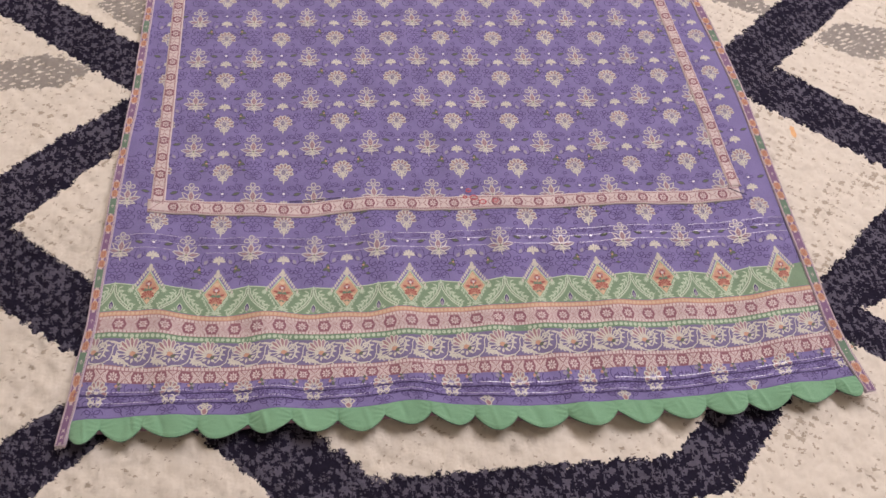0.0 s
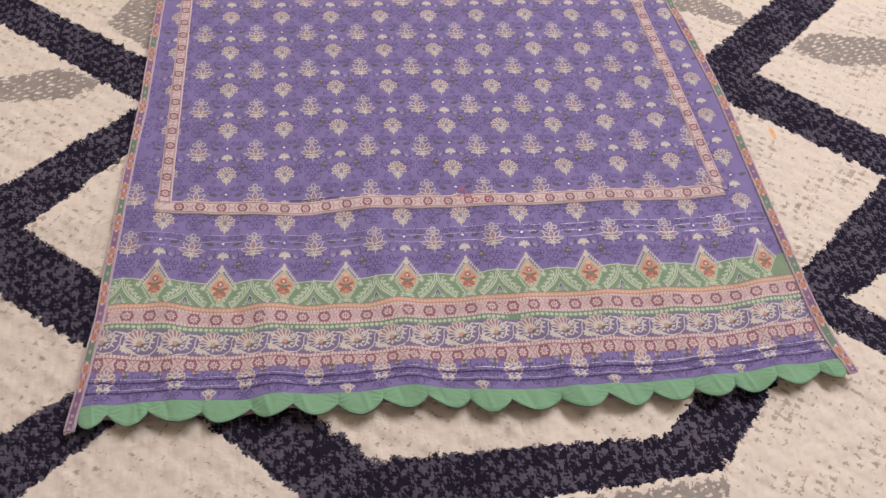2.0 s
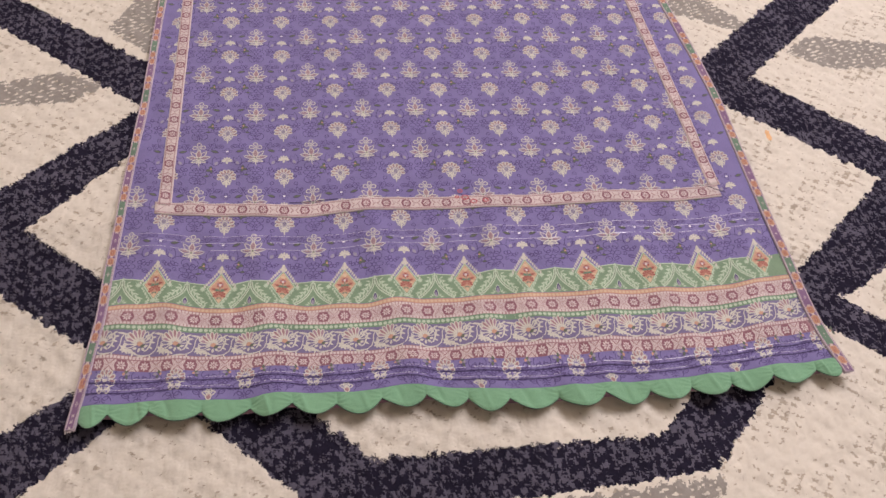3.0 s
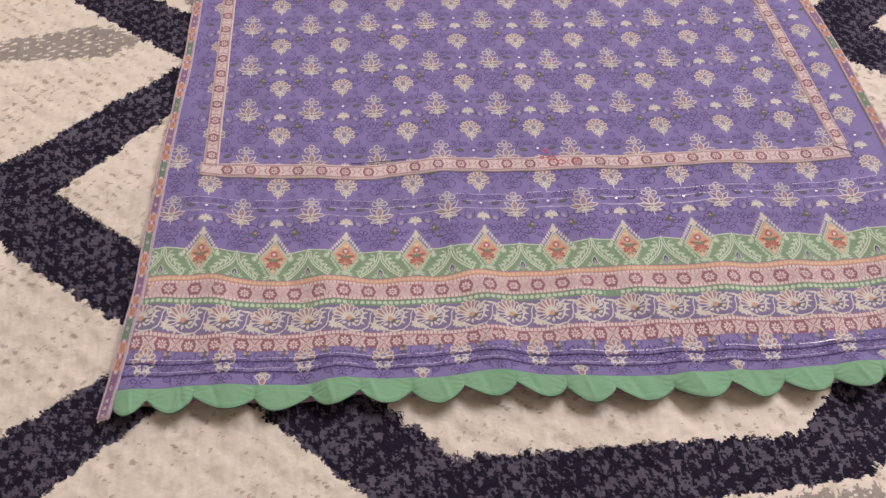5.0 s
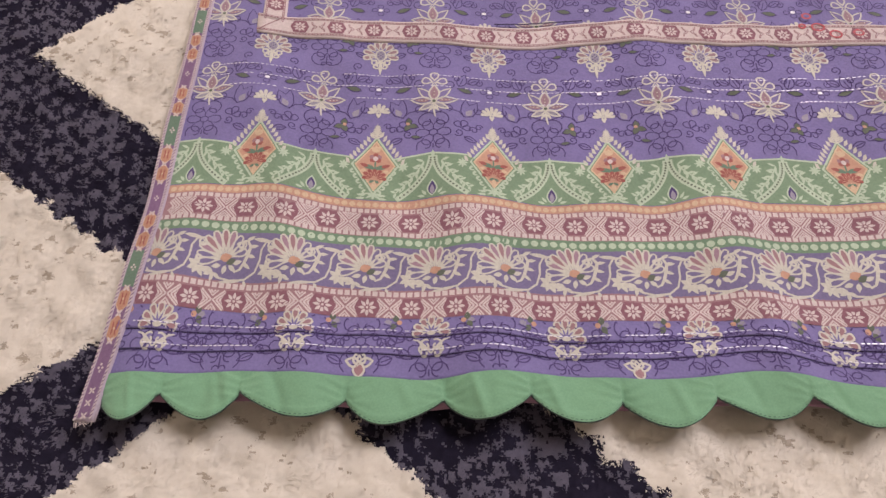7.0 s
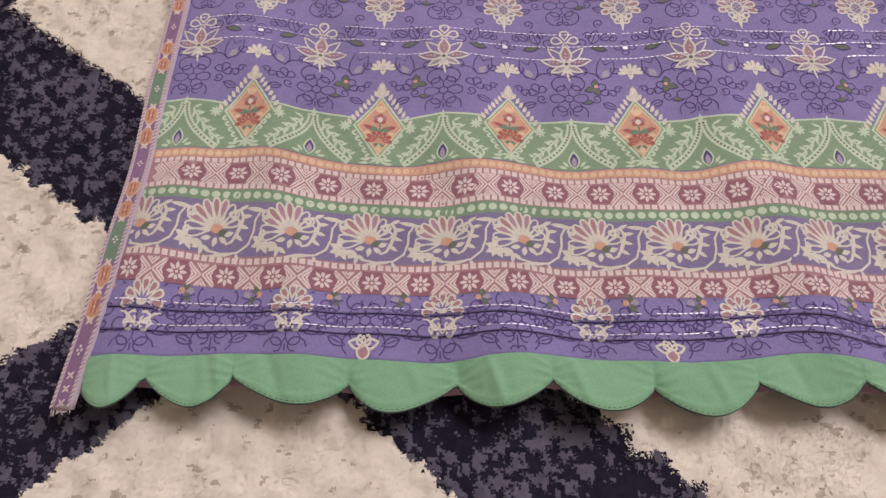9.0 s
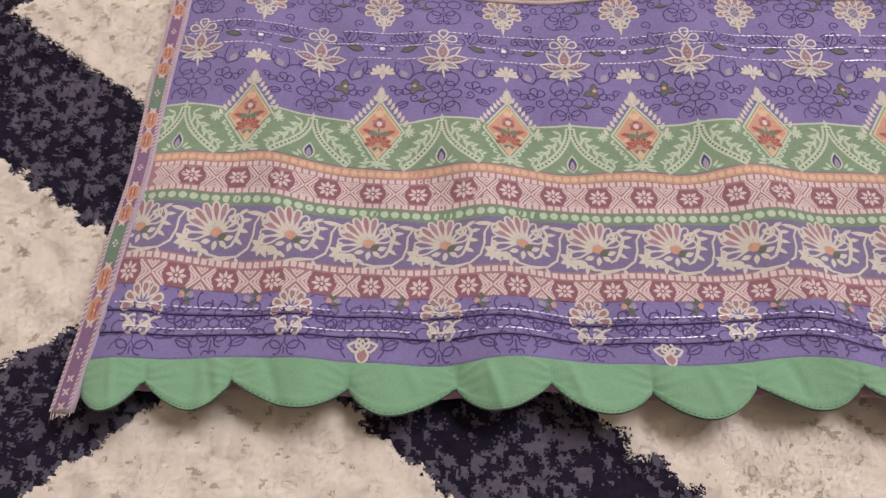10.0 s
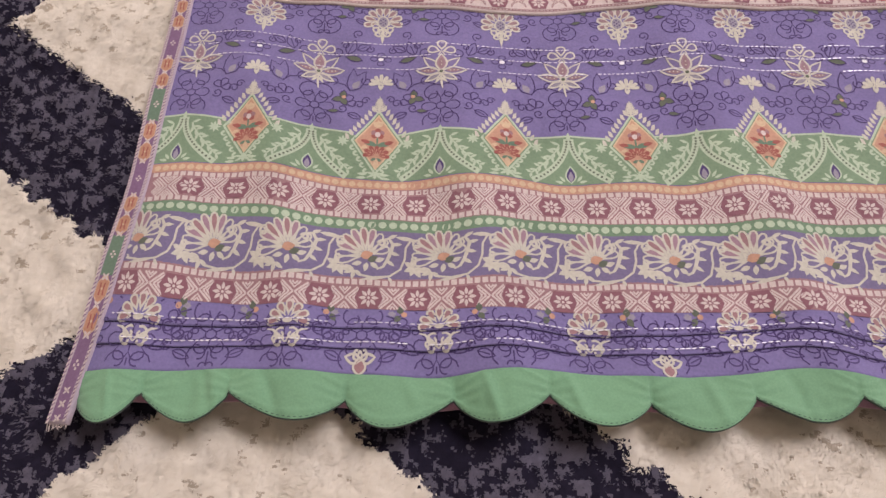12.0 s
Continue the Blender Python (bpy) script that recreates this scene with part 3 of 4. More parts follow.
for j in range(-2, 7):
    for k in COLS:
        u, v = PITCH * (k - 0.5), 11.0 + 56.0 * j
        if inside_edges(u, v, 2):
            tracery(u, v, ink)
        if j == -2 and inside_edges(u + PITCH / 2, v, 2):
            tracery(u + PITCH / 2, v + 3, ink)
keep = [p[1] > 0.5 or -110.6 < p[1] < -87 for p in ink.uv]
pairs = [(f, t) for f, t in zip(ink.faces, ink.tone) if all(keep[i] for i in f) and all(inside_edges(*ink.uv[i], 8) for i in f)]
ink.faces, ink.tone = [f for f, _ in pairs], [t for _, t in pairs]
tagged(ink.make("floral_tracery", TUNIC, "fine dark violet printed outline flowers"), kind="stuff")


def medallion(u, v, size=1.0):
    """A crown of filled petals over a pointed base of scrolls."""
    ink = Ink()
    s = size
    for i in range(8):
        a = radians(-12 + i * 29.2)
        n = 5.9 + 0.5 * abs(math.cos(a))
        cu, cv = u + 2.5 * s * math.cos(a), v + 1.0 + 3.0 * s * math.sin(a)
        ink.petal(cu, cv, a, (n + 0.8) * s, 3.7 * s, "cream", 1 + 0.3 * (i % 2), 7, 1.5)
        ink.petal(cu + 0.9 * math.cos(a), cv + 0.9 * math.sin(a), a, (n - 1.0) * s, 2.0 * s, "wine", 2, 6, 1.5)
    ink.disc(u, v + 1.0, 3.0 * s, 4.0 * s, "cream", 3, 14)
    ink.disc(u, v + 1.0, 2.3 * s, 3.3 * s, "grey", 4, 12)
    for a, b in ((0, 0), (0, 1.9), (0, -1.9), (-1.1, 0.95), (1.1, 0.95), (-1.1, -0.95), (1.1, -0.95)):
        ink.disc(u + a * s, v + 1.0 + b * s, 0.42, colour="line", layer=5, n=6)
    for sx in (-1, 1):
        def side(deg):
            return radians(deg if sx > 0 else 180 - deg)
        for du, dv, deg, r in ((2.0, -2.2, -18, 4.6), (1.4, -5.0, -26, 3.9), (0.8, -7.4, -34, 3.0)):
            ink.stroke(curl(u + sx * du * s, v + dv * s, side(deg), r * s, 1.05, sx, 12), 0.95, "cream", 2)
        ink.petal(u, v - 2.6, side(-48), 6.2 * s, 1.7, "cream", 3)
    ink.petal(u, v - 2.4, radians(-90), 10.4 * s, 1.9 * s, "cream", 3, 7)
    return ink.make("medallion", TUNIC)


def fan(u, v, ink):
    for i in range(7):
        a = radians(4 + i * 28.7)
        ink.petal(u + 0.5 * math.cos(a), v - 1.8, a, 5.9 - 0.7 * abs(math.cos(a)), 1.9, "cream", 2, 5, 1.4)
    ink.petal(u, v - 0.8, radians(-90), 4.6, 2.6, "cream", 3, 4)
    ink.disc(u, v - 2.4, 0.5, 0.5, "grey", 4, 6)


def speck(u, v, ink):
    ink.disc(u, v, 1.3, 1.0, "white", 2, 9)
    for i in range(4):
        a = i * math.pi / 2
        ink.stroke(oval(u + 3.2 * math.cos(a), v + 2.7 * math.sin(a), 1.7, 1.4, 8), 0.4, "line", 2, closed=True)


def sprays(u, v, ink, buds):
    """Shaded leaves beside the speck, and at every second repeat a pair of orange buds."""
    for sx in (-1, 1):
        def side(deg):
            return radians(deg if sx > 0 else 180 - deg)
        ink.petal(u + sx * 8.3, v - 2.4, side(16), 9.0, 3.8, "line", 1)
        ink.petal(u + sx * 9.0, v - 2.1, side(16), 7.6, 2.7, "olive", 2)
        if not buds:
            continue
        b = (u + sx * 16.2, v - 24)
        for deg, n, w in ((95, 4.4, 3.2), (-20, 4.6, 3.0), (-115, 4.2, 3.0)):
            ink.petal(b[0], b[1], side(deg), n + 0.7, w + 0.7, "line", 2, 4)
            ink.petal(b[0], b[1], side(deg), n, w, "olive", 3, 4)
        ink.disc(b[0] - sx * 0.6, b[1] + 0.7, 1.0, 0.95, "orange", 4, 8)
        ink.petal(b[0] + sx * 0.6, b[1] - 7.5, side(-8), 6.2, 2.6, "line", 2, 4)
        ink.petal(b[0] + sx * 1.2, b[1] - 7.4, side(-8), 4.8, 1.7, "olive", 3, 4)


def lotus(u, v):
    """An open water lily under a trefoil, with a short stem."""
    ink = Ink()
    c = v - 6.0
    for deg, du, dv, n, w in ((90, 0, 14.2, 5.6, 4.0), (18, 0.8, 13.0, 5.6, 4.0), (162, -0.8, 13.0, 5.6, 4.0)):
        ink.petal(u + du, c + dv, radians(deg), n, w, "violet", 1, 5, 1.4)
        ink.loop(u + du, c + dv, radians(deg), n, w, 0.85, "cream", 2, 7, 1.4)
    ink.stroke([(u - 1.5, c + 10.5), (u, c + 13.2), (u + 1.5, c + 10.5)], 0.7, "cream", 2)
    for sx in (-1, 1):
        def side(deg):
            return radians(deg if sx > 0 else 180 - deg)
        ink.petal(u + sx * 0.6, c + 1.0, side(47), 11.2, 3.8, "violet", 1)
        ink.loop(u + sx * 0.6, c + 1.0, side(47), 11.4, 4.0, 0.8, "cream", 3)
        ink.petal(u + sx * 0.8, c, side(10), 10.8, 4.2, "violet", 2)
        ink.loop(u + sx * 0.8, c, side(10), 11.0, 4.4, 0.85, "cream", 4)
        ink.petal(u + sx * 2.2, c + 0.3, side(10), 7.6, 2.3, "wine", 3)
        for d in (4.2, 6.0, 7.6):
            ink.disc(u + sx * d, c + 0.18 * d, 0.36, colour="cream", layer=4, n=6)
        ink.loop(u + sx * 0.3, c - 1.4, side(-26), 7.8, 2.8, 0.9, "cream", 2)
        ink.petal(u + sx * 0.3, c - 1.4, side(-26), 7.0, 1.6, "grey", 1)
        ink.petal(u, c - 3.0, side(-52), 4.6, 1.5, "cream", 2, 4)
    ink.loop(u, c + 0.6, radians(90), 10.4, 5.2, 0.9, "cream", 5)
    ink.petal(u, c + 1.0, radians(90), 9.4, 4.4, "dusk", 4)
    ink.petal(u, c + 2.2, radians(90), 6.6, 2.6, "wine", 5)
    for d in (4.0, 6.2):
        ink.disc(u, c + d, 0.36, colour="cream", layer=6, n=6)
    ink.disc(u, c, 1.5, 1.4, "cream", 5, 9)
    ink.disc(u, c, 0.95, 0.9, "olive", 6, 8)
    ink.stroke([(u, c - 1), (u, c - 4), (u + 0.3, c - 7), (u + 0.8, c - 10)], 1.1, "cream", 2, taper=True)
    return ink.make("lotus", TUNIC)


small = Ink()
for j in range(0, 7):
    for k in COLS:
        u, v = PITCH * k, 62.0 + 56.0 * j
        if inside_edges(u, v, 13):
            medallion(u, v)
        if j and inside_edges(u, v, 10):
            fan(u, v - 56 + 22.5, small)
        if inside_edges(u, v - 20, 18):
            speck(u, v - 22.5, small)
            sprays(u, v - 21.5, small, k % 2 == 1)
        u, v = PITCH * (k - 0.5), 36.5 + 56.0 * j
        if inside_edges(u, v, 13):
            lotus(u, v)
tagged(small.make("sprig_print", TUNIC, "small printed fans, specks and leaves"), kind="stuff")

# arch border: sage ground with dotted arches, and a diamond at every repeat
ink = Ink()
ink.band(-25.5, -4.0, "sage", 1)
for k in range(-1, 12):
    mid = PITCH * (k + 0.5)
    arc = [(mid + PITCH / 2 * s, -3.6 + 2.6 * (1 - abs(s)) ** 1.4) for s in np.linspace(-0.66, 0.66, 23)]
    for (a, b), (c, d) in zip(arc, arc[1:]):
        if inside_edges(a, b, 7) and inside_edges(c, d, 7):
            ink._add([(a, -4.4), (c, -4.4), (c, d), (a, b)], [(0, 1, 2, 3)], "sage", 1)
    if inside_edges(mid, -4, 12):
        ink.stroke(arc, 0.9, "pale", 2)
        for sx in (-1, 1):
            bow = [(mid + sx * (0.8 + 16.0 * s ** 2.1), -2.6 - 22.4 * s) for s in np.linspace(0, 1, 18)]
            ink.stroke(bow, 2.9, "pale", 2)
            for i in range(1, 17):
                ink.disc(*bow[i], 0.55, colour="olive", layer=3, n=6)
            # leafy branch that hangs outside the dotted band
            stem = [(mid + sx * (4.2 + 12.8 * s ** 1.3), -5.6 - 15.5 * s) for s in np.linspace(0, 1, 9)]
            ink.stroke(stem, 0.7, "pale", 2)
            for i, (cu, cv) in enumerate(stem):
                n = 4.2 - 0.16 * i
                for deg in ((-8, -100) if i % 2 else (22, -72)):
                    ink.petal(cu, cv, radians(deg if sx > 0 else 180 - deg), n, 1.35, "pale", 2, 4)
            # star flower level with the diamond's waist
            for i in range(8):
                ink.petal(mid + sx * 14.2, -7.4, i * math.pi / 4, 2.9, 1.1, "pale", 2, 3)
            # hooked leaves along the diamond's lower edge
            for i in range(5):
                s = i / 4
                cu, cv = mid + sx * (PITCH / 2 - 8.6 + 6.4 * s), -11.2 - 11.0 * s
                hook = curl(cu, cv, radians(200 if sx > 0 else -20), 2.5, 0.62, -sx, 7)
                ink.stroke(hook, 1.0, "pale", 2, taper=True)
                ink.disc(*hook[-1], 0.75, colour="pale", layer=2, n=6)
            for du, dv, a, n in ((25.5, -23.2, 176, 4.2), (25.5, -24.6, 184, 4.6), (2.6, -23.8, 50, 3.6), (3.4, -24.4, 12, 3.6)):
                ink.petal(mid + sx * du, dv, radians(a if sx > 0 else 180 - a), n, 1.4, "pale", 2, 4)
        ink.petal(mid, -24.8, radians(90), 9.0, 5.2, "pale", 3)
        ink.petal(mid, -24.2, radians(90), 7.4, 3.7, "line", 4)
        ink.petal(mid, -24.0, radians(90), 5.2, 2.3, "grey", 5)
        ink.petal(mid, -4.6, radians(90), 5.4, 1.8, "pale", 3, 4)
ink.clip(6.5)
arch = ink.make("arch_border", TUNIC, "sage green printed border of dotted arches")


def diamond(u, v=-6.8):
    ink = Ink()

    def lozenge(k, n=4):
        corners = [(u + 11.5 * k, v), (u, v + 16.8 * k), (u - 11.5 * k, v), (u, v - 16.6 * k)]
        return [(a[0] + (b[0] - a[0]) * i / n, a[1] + (b[1] - a[1]) * i / n) for a, b in zip(corners, corners[1:] + corners[:1]) for i in range(n)]

    ink.fill(lozenge(1.0), "pale", 2, 3)
    ink.fill(lozenge(0.90), "sage", 3, 3)
    ink.fill(lozenge(0.85), "amber", 4, 3)
    ink.fill(lozenge(0.77), "orange", 5, 3)
    # upper bloom, leaves and lower bloom
    for deg in (90, 25, 155, -40, 220):
        a = radians(deg)
        ink.disc(u + 1.75 * math.cos(a), v + 4.2 + 1.6 * math.sin(a), 1.45, 1.35, "rose" if deg in (25, 155) else "red", 6, 8)
    ink.disc(u, v + 4.0, 1.2, 1.4, "blush", 7, 8)
    ink.stroke([(u, v + 2.5), (u, v - 1), (u, v - 5)], 0.8, "leaf", 6)
    for sx in (-1, 1):
        def side(deg):
            return radians(deg if sx > 0 else 180 - deg)
        ink.petal(u, v - 2.2, side(32), 5.2, 2.2, "leaf", 6)
        ink.petal(u + sx * 0.3, v - 1.4, side(2), 5.0, 1.7, "leaf", 6)
        ink.petal(u + sx * 3.0, v - 0.6, side(14), 4.4, 2.1, "red", 7, 4)
        ink.petal(u + sx * 2.4, v - 9.6, side(150), 3.0, 1.5, "leaf", 6, 4)
        ink.petal(u + sx * 3.8, v - 2.8, side(-10), 3.2, 2.0, "amber", 6, 4)
    for i in range(7):
        a = radians(-6 + i * 32)
        ink.petal(u + 1.0 * math.cos(a), v - 6.6 + 0.6 * math.sin(a), a, 4.2 + 0.6 * abs(math.cos(a)), 1.9, "red", 7, 5, 1.3)
        ink.petal(u + 2.2 * math.cos(a), v - 6.6 + 1.6 * math.sin(a), a, 1.8, 0.6, "orange", 8, 3)
    ink.petal(u, v - 13.4, radians(90), 5.6, 2.4, "amber", 6, 4)
    for deg in (60, 90, 120):
        ink.petal(u, v + 7.4, radians(deg), 4.2, 2.4, "amber", 6, 4)
    # curled leaves up both shoulders
    for sx in (-1, 1):
        for i in range(8):
            s = i / 7
            cu, cv = u + sx * (12.4 - 10.6 * s), v + 1.2 + 15.6 * s
            ink.stroke(curl(cu - sx * 0.4, cv - 0.6, radians(15 if sx > 0 else 165), 2.7, 0.5, sx, 7), 1.35, "cream", 2, taper=True)
            ink.petal(cu, cv - 0.4, radians(60 if sx > 0 else 120), 3.2, 1.5, "cream", 2, 4)
    for i in range(7):
        s = i / 6
        for sx in (-1, 1):
            ink.petal(u, v + 15.4 + 6.5 * s, radians(90 - sx * (62 - 14 * s)), 4.0 - 2.4 * s, 1.0, "cream", 3, 4)
    ink.petal(u, v + 14.5, radians(90), 10.0, 1.5, "cream", 3)
    fan(u, v + 33.0, ink)
    for deg in (-90, -28, -152, 12, 168):
        ink.petal(u, v - 16.0, radians(deg), 2.4 if deg == -90 else 4.0, 1.2, "pale", 2, 4)
    ink.stroke([(u, v - 13.5), (u, v - 18.0)], 1.4, "pale", 3)
    return ink.make("diamond_motif", TUNIC, "orange printed diamond with a red flower")


for k in range(0, 11):
    diamond(PITCH * k + 0.8)


# beaded lines and wheel borders
def beads(v, colour, ground, half, radius, spacing, name, label):
    ink = Ink()
    ink.band(v - half, v + half, ground, 1)
    u = -60.0
    while u < 620:
        if inside_edges(u, v, 7):
            ink.disc(u, v, radius, radius * 0.95, colour, 2, 10)
        u += spacing
    return tagged(ink.make(name, TUNIC, label), kind="stuff")


beads(-28.1, "amber", "orange", 2.2, 1.5, 3.6, "bead_line", "orange printed bead line")
beads(-49.6, "pale", "leaf2", 2.9, 1.75, 4.35, "bead_line", "sage printed bead line with pale dots")


def squares(v, ink):
    u = -60.0
    while u < 620:
        if inside_edges(u + 1, v, 8):
            ink.fill([(u, v - 1.15), (u + 2.2, v - 1.15), (u + 2.2, v + 1.15), (u, v + 1.15)], "blush", 2, 1)
        u += 3.0


def wheel_border(mid, low, high, rows, start, size=0.92, half=5.5):
    ink = Ink()
    ink.band(low, high, "rose", 1)
    for v in rows:
        squares(v, ink)
    step = PITCH / 3
    for i in range(-3, 34):
        u = start + step * (i + 0.5)
        if not inside_edges(u, mid, 13):
            continue
        for d in (0.0, 1.5, 3.0, 4.4):
            for sy in (-1, 1):
                for sx in (-1, 1):
                    x0 = max(0.0, 0.3 + d)
                    ink.stroke([(u + sx * x0, mid), (u + sx * (x0 + (4.7 - d * 0.55) / 2), mid + sy * half * (1 - d * 0.11) / 2),
                                (u + sx * (x0 + 4.7 - d * 0.55), mid + sy * half * (1 - d * 0.11))], 0.74, "blush", 2)
        for d in (1.7, 3.1, 4.5)[:3 if half > 5 else 2]:
            for sy in (-1, 1):
                ink.stroke([(u - max(half - d, 0.4) * 0.85, mid + sy * half), (u, mid + sy * d), (u + max(half - d, 0.4) * 0.85, mid + sy * half)], 0.8, "blush", 2)
    cut = [(f, t) for f, t in zip(ink.faces, ink.tone) if all(low - 0.1 <= ink.uv[i][1] <= high + 0.1 for i in f)]
    ink.faces, ink.tone = [f for f, _ in cut], [t for _, t in cut]
    border = ink.make("wheel_border", TUNIC, "dusty pink printed border of wheels and crossed bars")
    for i in range(-3, 34):
        u = start + step * i
        if inside_edges(u, mid, 12):
            wheel(u, mid, border, size)
    return border


def wheel(u, v, parent, size=1.0, lift=0.0, ground="maroon", turn=0.0):
    ink = Ink()
    hexagon = [(4.1, 5.2), (-4.1, 5.2), (-6.4, 0), (-4.1, -5.2), (4.1, -5.2), (6.4, 0)]
    c, s = math.cos(turn), math.sin(turn)
    ink.fill([(u + (c * a - s * b) * size, v + (s * a + c * b) * size) for a, b in hexagon], ground, 3, 2)
    for i in range(8):
        a = i * math.pi / 4 + turn
        ink.petal(u + 1.1 * size * math.cos(a), v + 1.1 * size * math.sin(a), a, 3.5 * size, 1.62 * size, "blush", 4, 5)
    ink.disc(u, v, 0.7 * size, colour="blush", layer=4, n=7)
    return ink.make("wheel", parent, lift=lift)


wheel_border(-38.8, -47.0, -30.2, (-31.9, -45.4), 0.0)
wheel_border(-82.2, -86.7, -73.8, (-75.8,), 1.6, 0.86, 4.3)

# vine border: cream shells and scrolls on violet
ink = Ink()
ink.band(-74.0, -52.4, "mauve", 1)
vine = ink.make("vine_border", TUNIC, "violet printed vine border")


def shell(u, v):
    ink = Ink()
    for i in range(10):
        a = radians(24 + i * 19.0)
        n = 8.6 + 2.6 * math.sin(math.pi * i / 9) + 0.28 * i
        cu, cv = u + 1.8 * math.cos(a), v + 1.6 * math.sin(a)
        ink.petal(cu, cv, a, n - 1.4, 2.5, "rose" if i in (4, 6) else "dusk" if i in (3, 5, 7) else "mauve", 2, 6, 1.9)
        ink.loop(cu, cv, a, n - 1.0, 2.9, 0.8, "cream", 3, 8, 1.9)
    ink.petal(u - 2.6, v - 0.6, radians(20), 5.4, 4.0, "orange", 4, 4)
    ink.petal(u + 0.4, v - 2.4, radians(30), 4.6, 3.0, "olive", 4, 4)
    for a, du, dv in ((-35, 1.5, -3.0), (195, -1.8, -3.2), (-100, 0.2, -3.0), (20, 3.2, -2.2)):
        ink.petal(u + du, v + dv, radians(a), 4.2, 2.2, "cream", 3, 4)
    ink.stroke(curl(u + 4.0, v + 6.0, radians(60), 2.9, 1.0, -1, 10), 1.2, "cream", 3)
    body = [(u + 5.5, v + 7.5), (u + 8.5, v + 8.2), (u + 10.2, v + 5.5), (u + 9.4, v + 2.0), (u + 8.2, v - 1.5), (u + 6.6, v - 4.5), (u + 4.2, v - 5.8)]
    ink.stroke(body, 1.6, "cream", 3, taper=True)
    for i, a in ((1, 25), (2, 5), (3, -15), (4, -35)):
        ink.petal(body[i][0] - 0.6, body[i][1], radians(a), 4.4, 1.7, "cream", 3, 4)
    for deg in (150, 200, 260, 320):
        ink.petal(u + 26.0, v - 6.6, radians(deg), 4.4, 1.8, "cream", 3, 4)
    scroll = [(u - 3, v - 8.6), (u + 3.5, v - 9.6), (u + 9.5, v - 8.6), (u + 13.6, v - 5.4), (u + 15.2, v - 0.6), (u + 15.4, v + 4.2), (u + 17.2, v + 7.4), (u + 21.0, v + 8.2)]
    ink.stroke(scroll, 0.9, "cream", 3)
    ink.petal(u + 11.0, v + 9.0, radians(-8), 9.5, 1.9, "cream", 3)
    ink.petal(u + 9.0, v - 8.8, radians(190), 12.0, 1.6, "cream", 3)
    ink.petal(u + 9.0, v - 9.0, radians(-62), 3.0, 1.4, "cream", 3, 4)
    ink.stroke(curl(u + 20.5, v + 8.0, radians(190), 3.6, 1.15, 1, 12), 1.05, "cream", 3)
    base = (u + 19.0, v - 4.5)
    for a, n, w in ((100, 4.2, 2.6), (150, 4.6, 2.4), (205, 4.4, 2.4), (250, 4.2, 2.2), (300, 5.4, 2.4), (335, 6.5, 2.4)):
        ink.petal(base[0], base[1], radians(a), n, w, "cream", 3, 4)
    ink.stroke(curl(base[0] - 0.5, base[1] + 2.5, radians(120), 2.2, 0.9, -1, 8), 0.95, "cream", 3)
    lo, hi = float(left_edge(v)) + 8, float(right_edge(v)) - 9
    cut = [(f, t) for f, t in zip(ink.faces, ink.tone) if all(lo < ink.uv[i][0] < hi for i in f)]
    ink.faces, ink.tone = [f for f, _ in cut], [t for _, t in cut]
    return ink.make("shell_motif", vine, "cream printed shell with scrolling leaves") if ink.faces else None


for i in range(-2, 20):
    shell(-5.0 + 30.65 * i, -64.0)

# cut-off rosettes between the pin tucks and above the hem
for k in range(-1, 12):
    u = PITCH * (k - 0.5) + 0.8
    if inside_edges(u, -93, 11):
        ink = Ink()
        for i in range(7):
            a = radians(-6 + i * 32)
            cu, cv = u + 1.6 * math.cos(a), -93.2 + 1.2 * math.sin(a)
            ink.petal(cu, cv, a, 6.6, 3.3, "cream", 1 + 0.3 * (i % 2), 6, 1.5)
            ink.petal(cu + 1.9 * math.cos(a), cv + 1.9 * math.sin(a), a, 3.8, 1.9, "rose", 2, 6, 1.5)
        ink.disc(u, -93.6, 1.9, 1.1, "cream", 3, 10)
        for sx in (-1, 1):
            ink.stroke(curl(u + sx * 1.0, -96.4, radians(4 if sx > 0 else 176), 4.6, 1.05, -sx, 11), 0.85, "cream", 2)
            ink.stroke(curl(u + sx * 0.4, -100.6, radians(40 if sx > 0 else 140), 4.0, 1.05, -sx, 11), 0.85, "cream", 2)
            ink.stroke(curl(u + sx * 3.6, -101.6, radians(20 if sx > 0 else 160), 2.6, 1.0, sx, 9), 0.8, "cream", 2)
            ink.stroke([(u, -101.8), (u + sx * 2.6, -99.0), (u + sx * 5.4, -96.8), (u + sx * 7.6, -96.4)], 1.0, "cream", 2, taper=True)
            ink.petal(u + sx * 15, -88.5, radians(90), 3.6, 2.8, "olive", 2, 4)
            ink.petal(u + sx * 15, -89.0, radians(-60 if sx > 0 else 240), 3.8, 2.6, "olive", 2, 4)
            ink.disc(u + sx * 13.4, -88.6, 1.2, 1.2, "orange", 3, 7)
        ink.make("medallion", TUNIC, "rosette crossed by the stitched tucks")
    u = PITCH * k
    if k % 2 and inside_edges(u, -105, 11):
        ink = Ink()
        for a in (12, 62, 118, 168):
            ink.loop(u, -106.6, radians(a), 5.6 if a in (12, 168) else 4.0, 3.4, 0.95, "cream", 2)
        ink.petal(u, -111.6, radians(90), 5.6, 4.4, "rose", 2, 4)
        ink.loop(u, -111.6, radians(90), 6.0, 4.6, 0.8, "cream", 3)
        ink.make("lotus", TUNIC, "cut-off lotus above the hem")

# dark lines: shade painted below the tucks, and the facing's seam
for v in (-95.25, -102.75, -111.5):
    ink = Ink()
    ink.band(v - 0.21, v + 0.21, "dark", 1, step=2.0)
    ink.make("shade_and_seam_line", TUNIC, "painted shade line under a tuck, dark line along the facing")


